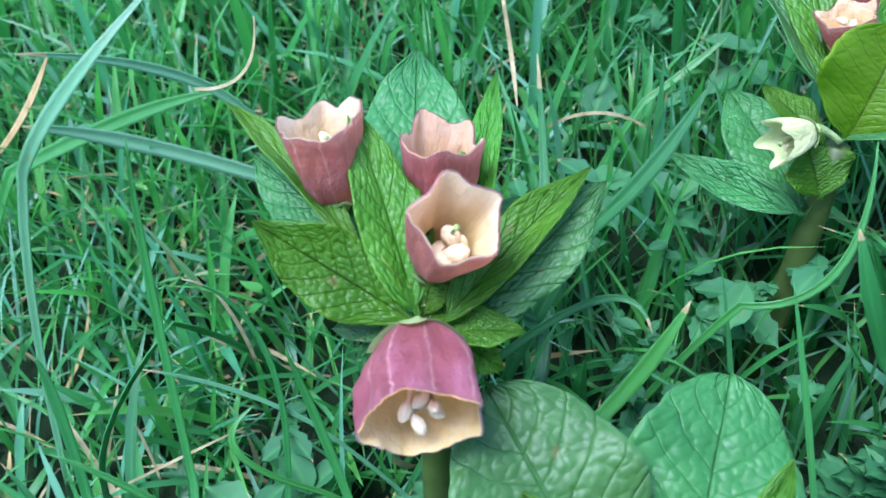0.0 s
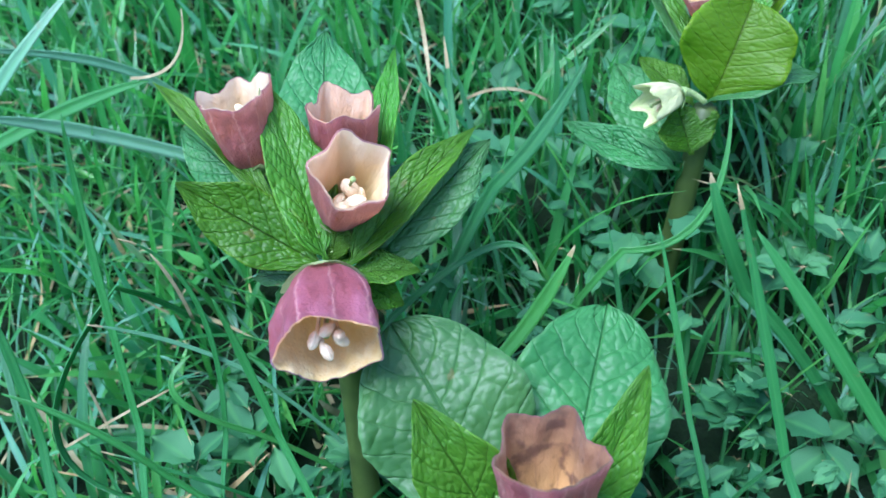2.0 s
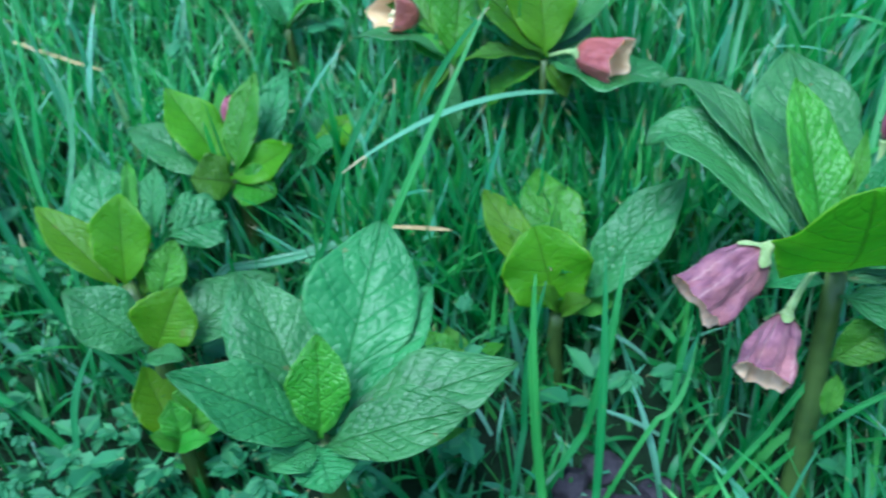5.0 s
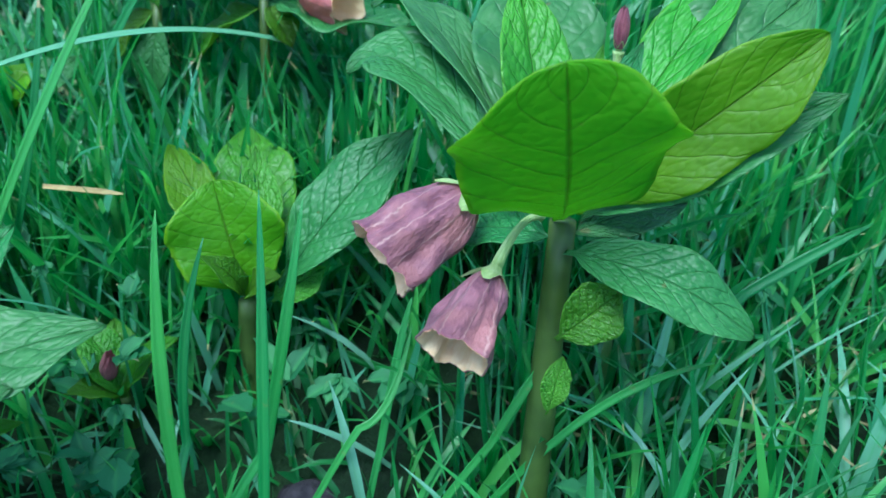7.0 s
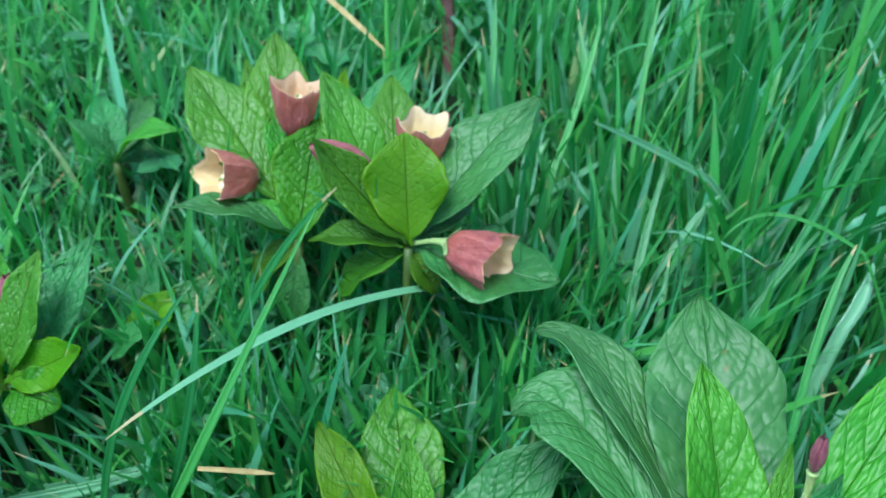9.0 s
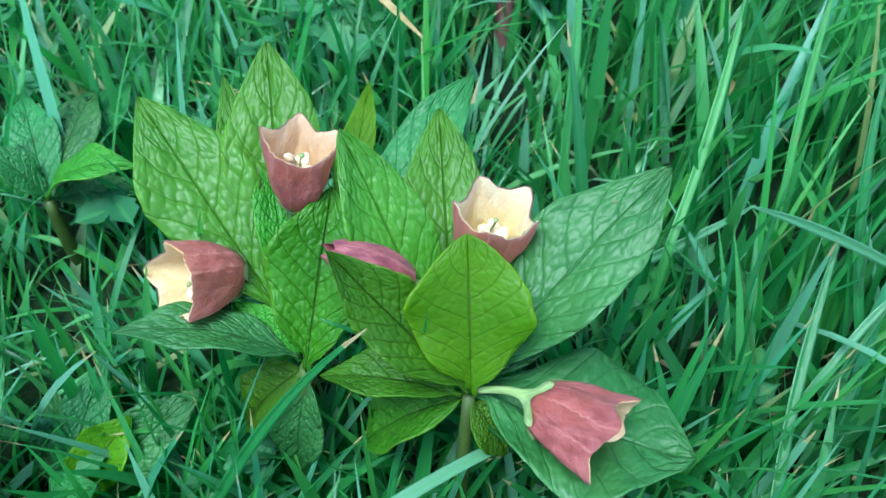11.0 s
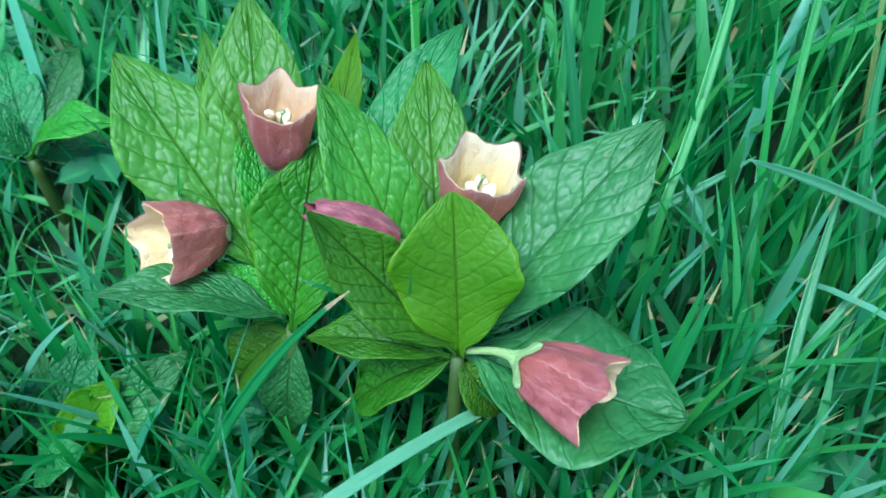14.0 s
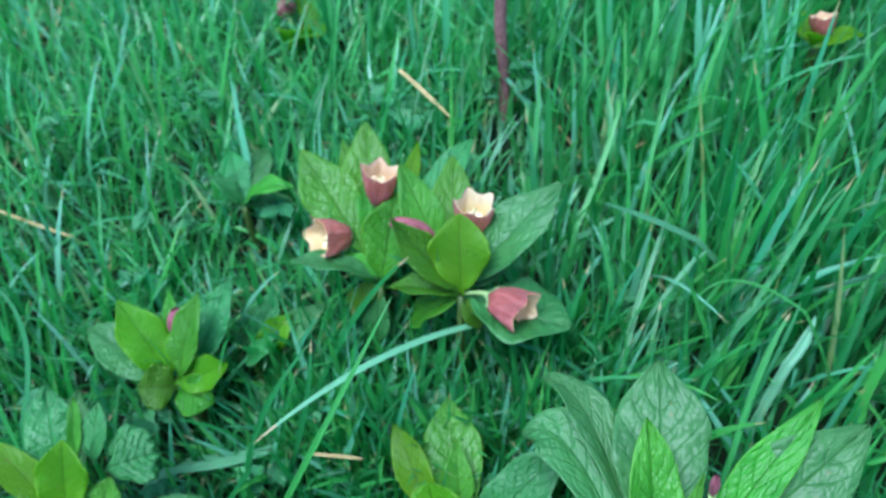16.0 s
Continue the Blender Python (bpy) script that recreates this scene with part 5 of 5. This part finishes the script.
blade((0.1759, 0.1528, 0.0415), (0.1977, 0.1558, 0.0407), (0.2184, 0.1612, 0.0423), 0.00280, GREYGREEN)
blade((0.4475, 0.2073, 0.0840), (0.4236, 0.2012, 0.0823), (0.3715, 0.2058, 0.0530), 0.00331, GREYGREEN)
blade((0.4110, 0.1807, 0.0638), (0.4172, 0.1868, 0.0688), (0.4223, 0.1942, 0.0754), 0.00426, GREYGREEN)
blade((0.0796, 0.2660, 0.0766), (0.0995, 0.2620, 0.0688), (0.1144, 0.2597, 0.0633), 0.00128, DRYLEAF)
blade((0.3845, 0.2310, 0.0797), (0.3642, 0.2300, 0.0934), (0.3456, 0.2271, 0.1050), 0.00215, GREYGREEN)
blade((0.3373, 0.2399, 0.0802), (0.3499, 0.2651, 0.0957), (0.3612, 0.2930, 0.1139), 0.00212, GRASS)
blade((0.3665, 0.2554, 0.0846), (0.3707, 0.2688, 0.1010), (0.3765, 0.2828, 0.1180), 0.00174, GRASS)
blade((0.3519, 0.1877, 0.0566), (0.3611, 0.2127, 0.0710), (0.3742, 0.2402, 0.0898), 0.00240, GRASS)
blade((0.4140, 0.2273, 0.0678), (0.4282, 0.2365, 0.0797), (0.4443, 0.2472, 0.0930), 0.00251, GRASS)
blade((0.3836, 0.1818, 0.0691), (0.3956, 0.1902, 0.0793), (0.4067, 0.1972, 0.0878), 0.00167, GRASS)
blade((0.3722, 0.2187, 0.0620), (0.3810, 0.2252, 0.0701), (0.3882, 0.2292, 0.0751), 0.00189, GREYGREEN)
blade((0.3997, 0.1705, 0.0713), (0.4067, 0.1794, 0.0820), (0.4119, 0.1873, 0.0915), 0.00152, GRASS)
blade((0.4025, 0.2402, 0.0673), (0.4095, 0.2582, 0.0816), (0.4200, 0.2763, 0.0959), 0.00289, GRASS)
blade((0.4324, 0.2824, 0.0722), (0.4385, 0.2938, 0.0861), (0.4438, 0.3043, 0.0991), 0.00289, GRASS)
blade((0.3212, 0.2847, 0.0717), (0.3238, 0.2989, 0.0887), (0.3254, 0.3132, 0.1057), 0.00231, GRASS)
blade((0.3851, 0.1812, 0.0693), (0.4103, 0.2087, 0.0882), (0.4355, 0.2380, 0.1089), 0.00213, GRASS)
blade((0.3824, 0.2281, 0.0593), (0.3817, 0.2488, 0.0847), (0.3870, 0.2691, 0.1097), 0.00240, GRASS)
blade((-0.0299, 0.0746, 0.0500), (-0.0404, 0.0736, 0.0658), (-0.0535, 0.0729, 0.0748), 0.00158, GRASS)
blade((-0.0248, 0.1025, 0.0495), (-0.0385, 0.1013, 0.0586), (-0.0526, 0.0979, 0.0658), 0.00084, GREYGREEN)
blade((-0.0170, 0.0789, 0.0380), (-0.0283, 0.0749, 0.0513), (-0.0427, 0.0753, 0.0553), 0.00063, GRASS)

# ---- stake ----
def build_stake(foot, top, radius):
    foot, top = Vector(foot), Vector(top)
    foot.z = ground_z(foot.x, foot.y) - 0.01
    rng = random.Random(5)
    pts = [foot.lerp(top, i / 14) + Vector((rng.uniform(-1, 1), rng.uniform(-1, 1), 0)) * 0.0006 for i in range(15)]
    bm = tube(pts, [radius * (1 + 0.12 * rng.uniform(-1, 1)) for i in range(15)], 9)
    bmesh.ops.translate(bm, verts=bm.verts, vec=-foot)
    for f in bm.faces:
        f.smooth = True
    me = bpy.data.meshes.new("plant_stake")
    bm.to_mesh(me)
    bm.free()
    me.materials.append(BARK)
    ob = new("plant_stake", me)
    ob.location = foot
    tagged(ob, "thin reddish-brown wooden stick stuck in the lawn", "stick")


build_stake((0.3100, 0.335, 0.06), (0.306, 0.36, 0.36), 0.0027)


def build_clod(x, y, size, seed):
    rng = random.Random(seed)
    bm = bmesh.new()
    bmesh.ops.create_icosphere(bm, subdivisions=3, radius=size)
    for q in bm.verts:
        k = 1 + 0.35 * noise.noise(q.co * (1.4 / size) + Vector((seed, 0, 0))) + 0.15 * noise.noise(q.co * (5 / size))
        q.co = Vector((q.co.x * k * 1.2, q.co.y * k, q.co.z * k * 0.7))
    for f in bm.faces:
        f.smooth = True
    me = bpy.data.meshes.new("earth_clod")
    bm.to_mesh(me)
    bm.free()
    me.materials.append(CLOD)
    ob = new("earth_clod", me)
    ob.location = (x, y, ground_z(x, y) + 0.2 * size)
    tagged(ob, "dark crumbly lump of bare earth between grass", "earth clod", "earth clods")


for i, (x, y, s) in enumerate(((0.292, 0.079, 0.007), (0.302, 0.074, 0.009), (0.283, 0.088, 0.006), (0.296, 0.093, 0.006), (0.312, 0.083, 0.005))):
    build_clod(x, y, s, i + 3)


# ---- lawn ----
def strands(name, xy, height, width, lean, azimuth, bow, mat, label, category, seg=5):
    """Many blades as one mesh: two strips of quads a blade, with a keel."""
    n = len(xy)
    t = np.linspace(0, 1, seg + 1)
    base = np.array([(x, y, ground_z(x, y) - 0.002) for x, y in xy])
    dx, dy = np.cos(azimuth), np.sin(azimuth)
    ang = lean[:, None] + bow[:, None] * t[None, :]
    step = height[:, None] / seg
    run = np.concatenate([np.zeros((n, 1)), np.cumsum(np.sin(ang[:, 1:]) * step, 1)], 1)
    rise = np.concatenate([np.zeros((n, 1)), np.cumsum(np.cos(ang[:, 1:]) * step, 1)], 1)
    c = base[:, None, :] + np.stack([run * dx[:, None], run * dy[:, None], rise], 2)
    floor = np.array(base[:, 2])[:, None] + 0.003
    c[:, 1:, 2] = np.maximum(c[:, 1:, 2], floor)
    taper = (0.75 + 0.3 * np.sin(2.2 * t)) * np.minimum(1, (1 - t) / 0.4) ** 0.7 + 0.03
    half = 0.5 * width[:, None] * taper[None, :]
    twist = azimuth + np.pi / 2 + (np.random.rand(n) - 0.5) * 1.6
    sx, sy = np.cos(twist), np.sin(twist)
    side = np.stack([half * sx[:, None], half * sy[:, None], np.zeros_like(half)], 2)
    keel = np.stack([-np.cos(ang) * dx[:, None], -np.cos(ang) * dy[:, None], np.sin(ang)], 2) * (half * 0.35)[:, :, None]
    v = np.stack([c - side + keel, c, c + side + keel], 2).reshape(-1, 3)
    k = np.arange(n)[:, None, None] * (seg + 1) * 3 + np.arange(seg)[None, :, None] * 3
    quads = np.concatenate([k + np.array([0, 1, 4, 3]), k + np.array([1, 2, 5, 4])], 1).reshape(-1, 4)
    me = bpy.data.meshes.new(name)
    me.vertices.add(len(v))
    me.vertices.foreach_set("co", v.ravel())
    me.loops.add(quads.size)
    me.loops.foreach_set("vertex_index", quads.ravel().astype(np.int32))
    me.polygons.add(len(quads))
    me.polygons.foreach_set("loop_start", np.arange(0, quads.size, 4, dtype=np.int32))
    me.polygons.foreach_set("use_smooth", np.ones(len(quads), dtype=bool))
    uvv = np.stack(np.broadcast_arrays(np.array([0.0, 0.5, 1.0])[None, None, :], t[None, :, None] * np.ones((n, 1, 1))), 3).reshape(-1, 2)
    layer = me.uv_layers.new(name="UVMap")
    layer.data.foreach_set("uv", uvv[quads.ravel()].ravel())
    me.update()
    me.validate()
    me.materials.append(mat)
    return tagged(new(name, me), label, category, kind="stuff")


def patchy(x, y, scale, off):
    return np.array([noise.noise((a * scale, b * scale, off)) for a, b in zip(x, y)])


HUBS = np.array([tuple(o["hub"]) for o in bpy.data.objects if "hub" in o.keys()])


def build_lawn():
    rs = np.random.RandomState(11)
    # fine short turf, longer and ranker to the east
    x = rs.uniform(-0.45, 0.95, 82000)
    y = rs.uniform(-0.12, 1.15, 82000)
    keep = rs.rand(len(x)) < np.clip(1.25 - np.hypot(x - 0.2, y - 0.2) * 1.05, 0.12, 1) * np.where((x > 0.33) & (y > 0.15), 0.7, 1.0)
    herbal = np.exp(-((x - 0.11) / 0.075) ** 2 - ((y - 0.095) / 0.05) ** 2)
    keep &= rs.rand(len(x)) > 0.55 * herbal
    x, y, herbal = x[keep], y[keep], herbal[keep]
    p = patchy(x, y, 9.0, 1.0)
    east = np.clip((x - 0.26) / 0.14, 0, 1) * np.clip((y - 0.10) / 0.12, 0, 1)
    near = np.clip((0.16 - y) / 0.06, 0, 1) * (x < 0.33)
    h = (0.032 + 0.030 * rs.rand(len(x)) + 0.016 * p) * (1 - 0.35 * near) * (1 + 0.75 * east * rs.rand(len(x)))
    gap = np.min(np.hypot(x[:, None] - HUBS[None, :, 0], y[:, None] + 0.012 - HUBS[None, :, 1]), 1)
    h *= np.clip(gap / 0.022, 0.70, 1) * (1 - 0.35 * herbal)
    h *= np.where((np.abs(x - 0.308) < 0.012) & (y > 0.24) & (y < 0.335), 0.55, 1.0)
    h *= np.clip(np.hypot(x - 0.297, y - 0.080) / 0.03, 0.12, 1)
    wdt = (0.0008 + 0.0021 * rs.rand(len(x)) ** 1.6) * (1 + 0.5 * east)
    az = rs.uniform(0, 2 * np.pi, len(x))
    far = np.clip((y - 0.26) / 0.2, 0, 1) * (1 - 0.5 * east)
    lean = np.abs(rs.normal(0.18, 0.24, len(x))) * (1 - 0.5 * east) * (1 + 1.3 * far) + np.where(x < 0.02, 0.45 * rs.rand(len(x)), 0.0)
    bow = rs.normal(0.45, 0.45, len(x)) * (1 - 0.4 * east)
    # share of blades with painted sky sheen grows with distance
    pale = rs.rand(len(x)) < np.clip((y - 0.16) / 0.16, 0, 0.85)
    for name, some, mat, label in (("lawn_grass", ~pale, SWARD, "fresh green lawn grass in uneven tufts"), ("fine_turf", pale, TURF_SHEEN, "lighter turf further off, with sky sheen put into its colour")):
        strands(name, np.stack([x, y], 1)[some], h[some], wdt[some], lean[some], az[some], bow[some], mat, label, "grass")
    # low tufts round the two flowering stems
    a, q = rs.uniform(0, 2 * np.pi, 640), np.sqrt(rs.rand(640))
    x, y = 0.275 + 0.075 * q * np.cos(a), 0.182 + 0.042 * q * np.sin(a)
    strands("grass_tufts", np.stack([x, y], 1), rs.uniform(0.034, 0.066, 640), rs.uniform(0.0012, 0.0034, 640), np.abs(rs.normal(0.12, 0.2, 640)), rs.uniform(0, 6.28, 640), rs.normal(0.4, 0.35, 640), SWARD, "thick grass tufts round the herb stems", "grass", 7)
    # tall loose blades
    x = rs.uniform(-0.35, 0.85, 13000)
    y = rs.uniform(-0.02, 0.95, 13000)
    dens = 0.10 + 0.55 * (np.hypot((x - 0.275) / 0.08, (y - 0.185) / 0.045) < 1) + 0.18 * (y > 0.14) + 0.72 * np.clip((x - 0.20) / 0.2, 0, 1) * np.clip((y - 0.08) / 0.1, 0, 1) + 0.35 * (y > 0.2)
    keep = rs.rand(len(x)) < dens
    x, y = x[keep], y[keep]
    gap = np.min(np.hypot(x[:, None] - HUBS[None, :, 0], y[:, None] + 0.02 - HUBS[None, :, 1]), 1)
    stick = (np.abs(x - 0.308) < 0.016) & (y > 0.10) & (y < 0.335) | (np.abs(x - 0.455) < 0.018) & (y > 0.26) & (y < 0.40)
    keep = (gap > 0.020) & ~stick & ~((y < 0.10) & (x > 0.10) & (x < 0.30))
    x, y = x[keep], y[keep]
    east = np.clip((x - 0.33) / 0.08, 0, 1) * np.clip((y - 0.15) / 0.10, 0, 1)
    east = np.maximum(east, 0.4 * np.clip((y - 0.30) / 0.12, 0, 1) * np.clip((x - 0.15) / 0.1, 0, 1))
    h = rs.uniform(0.045, 0.090, len(x)) * (1 + 0.45 * east) * np.where(y < 0.16, 0.75, 1.0)
    wdt = (0.0012 + 0.0030 * rs.rand(len(x)) ** 1.5) * np.where(x > 0.28, 0.92, 0.75)
    lean, az, bow = np.abs(rs.normal(0.10, 0.14, len(x))), rs.uniform(-1.6, 1.9, len(x)), rs.normal(0.38, 0.34, len(x))
    # tall blades further off also take the colour with sky sheen in it
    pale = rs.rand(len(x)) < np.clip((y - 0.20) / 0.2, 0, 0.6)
    for name, some, mat, label in (("tall_grass", ~pale, SWARD, "taller loose grass blades standing above the lawn"), ("pale_tall_grass", pale, TURF_SHEEN, "loose grass blades further off, with sky sheen put into their pale colour")):
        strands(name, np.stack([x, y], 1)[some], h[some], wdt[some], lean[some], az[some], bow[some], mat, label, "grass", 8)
    # the lawn goes on round about, sparser and coarser
    r, a = 0.55 + 5.5 * rs.rand(34000) ** 2.2, rs.uniform(0, 2 * np.pi, 34000)
    x, y = 0.22 + r * np.cos(a), 0.45 + r * np.sin(a)
    keep = ~((x > -0.42) & (x < 0.92) & (y > -0.10) & (y < 1.1))
    x, y, r = x[keep], y[keep], r[keep]
    strands("outer_grass", np.stack([x, y], 1), rs.uniform(0.04, 0.08, len(x)), rs.uniform(0.003, 0.007, len(x)) * (1 + r), np.abs(rs.normal(0.4, 0.3, len(x))), rs.uniform(0, 6.28, len(x)), rs.normal(0.5, 0.4, len(x)), SWARD, "the same lawn further off, in coarse tufts", "grass", 3)
    # thatch
    x = rs.uniform(-0.35, 0.8, 4200)
    y = rs.uniform(-0.1, 0.9, 4200)
    keep = (patchy(x, y, 11.0, 4.0) > 0.15) | (x < 0.0)
    x, y = x[keep], y[keep]
    strands("thatch", np.stack([x, y], 1), rs.uniform(0.018, 0.050, len(x)), rs.uniform(0.0008, 0.0020, len(x)), rs.uniform(0.7, 1.4, len(x)), rs.uniform(0, 6.28, len(x)), rs.normal(0.2, 0.4, len(x)), STRAW, "bleached dead grass lying between the blades", "dry grass")
    x = np.where(rs.rand(170) < 0.5, rs.uniform(-0.12, 0.0, 170), rs.uniform(-0.30, 0.42, 170))
    y = np.where(x < 0.0, 0.06 + 0.3 * rs.rand(170), 0.26 + 0.6 * rs.rand(170))
    strands("golden_thatch", np.stack([x, y], 1), rs.uniform(0.020, 0.055, 170), rs.uniform(0.0008, 0.0020, 170), rs.uniform(0.75, 1.35, 170), rs.uniform(0, 6.28, 170), rs.normal(0.3, 0.5, 170), DRYLEAF, "golden withered grass leaves among the green ones", "dry grass")


build_lawn()


def build_weeds():
    """Low three-lobed and oval weed leaves that carpet the ground between the herbs."""
    rs = random.Random(21)
    verts, faces, uvs = [], [], []

    def lobe(origin, az, tilt, size, broad):
        fwd = Vector((math.cos(az) * math.cos(tilt), math.sin(az) * math.cos(tilt), math.sin(tilt)))
        sd = Vector((-math.sin(az), math.cos(az), 0))
        up = sd.cross(fwd) * -1
        ix = len(verts)
        for j in range(9):
            t = j / 8
            w = 0.5 * math.sin(math.pi * min(0.03 + 0.97 * t, 0.985) ** 1.35) ** 0.7 * (1 + 0.16 * math.sin(t * 19 + az))
            for u in (-1, -0.5, 0, 0.5, 1):
                p = origin + fwd * (size * (t - 0.10 * u * u)) + sd * (u * size * w * broad) + up * (size * (0.14 * abs(u) - 0.25 * t * t))
                verts.append(p)
                uvs.append((0.5 + 0.5 * u, t))
        for j in range(8):
            for i in range(4):
                k = ix + j * 5 + i
                faces.append((k, k + 1, k + 6, k + 5))

    spots = []
    while len(spots) < 560:
        x, y = rs.uniform(-0.05, 0.42), rs.uniform(-0.02, 0.34)
        dens = math.exp(-((x - 0.12) / 0.09) ** 2 - ((y - 0.10) / 0.06) ** 2) + 0.10
        if rs.random() < dens and math.hypot(x - 0.297, y - 0.08) > 0.022:
            spots.append((x, y))
    for x, y in spots:
        z = ground_z(x, y)
        o = Vector((x, y, z + rs.uniform(0.008, 0.024) + 0.012 * min(max((y - 0.08) / 0.06, 0), 1)))
        az, tilt, size = rs.uniform(0, 6.28), rs.uniform(-0.3, 0.9), 0.0040 + 0.0085 * rs.random() ** 1.5
        if rs.random() < 0.65:
            for k, big in ((-1.35, 0.7), (-0.62, 0.9), (0, 1.0), (0.62, 0.9), (1.35, 0.7)):
                lobe(o, az + k + rs.uniform(-0.12, 0.12), tilt + rs.uniform(-0.25, 0.25), size * big * rs.uniform(0.8, 1.15), 0.56)
        else:
            for k in range(rs.randint(2, 4)):
                lobe(o + Vector((0, 0, 0.002 * k)), az + 1.7 * k, tilt + 0.1 * k, size, rs.uniform(0.45, 0.85))
        # stalk
        ix = len(verts)
        for p in (Vector((x, y, z - 0.001)), Vector((x + 0.0007, y, z - 0.001)), o + Vector((0.0007, 0, 0)), o):
            verts.append(p)
            uvs.append((0.5, 0.5))
        faces.append((ix, ix + 1, ix + 2, ix + 3))
    me = bpy.data.meshes.new("weed_leaves")
    me.from_pydata(verts, [], faces)
    layer = me.uv_layers.new(name="UVMap")
    idx = np.empty(len(me.loops), dtype=np.int32)
    me.loops.foreach_get("vertex_index", idx)
    layer.data.foreach_set("uv", np.array(uvs)[idx].ravel())
    me.polygons.foreach_set("use_smooth", [True] * len(faces))
    me.materials.append(WEED)
    tagged(new("weed_leaves", me), "low lobed weed leaves carpeting the soil", "weeds", kind="stuff")


WEED = grass_material("weed_leaf", ((0.0, (0.010, 0.058, 0.022)), (0.6, (0.024, 0.105, 0.038)), (1.0, (0.055, 0.165, 0.055))), (0.10, 0.36, 0.08), 0.22, True, 0.6, 0.25)
build_weeds()
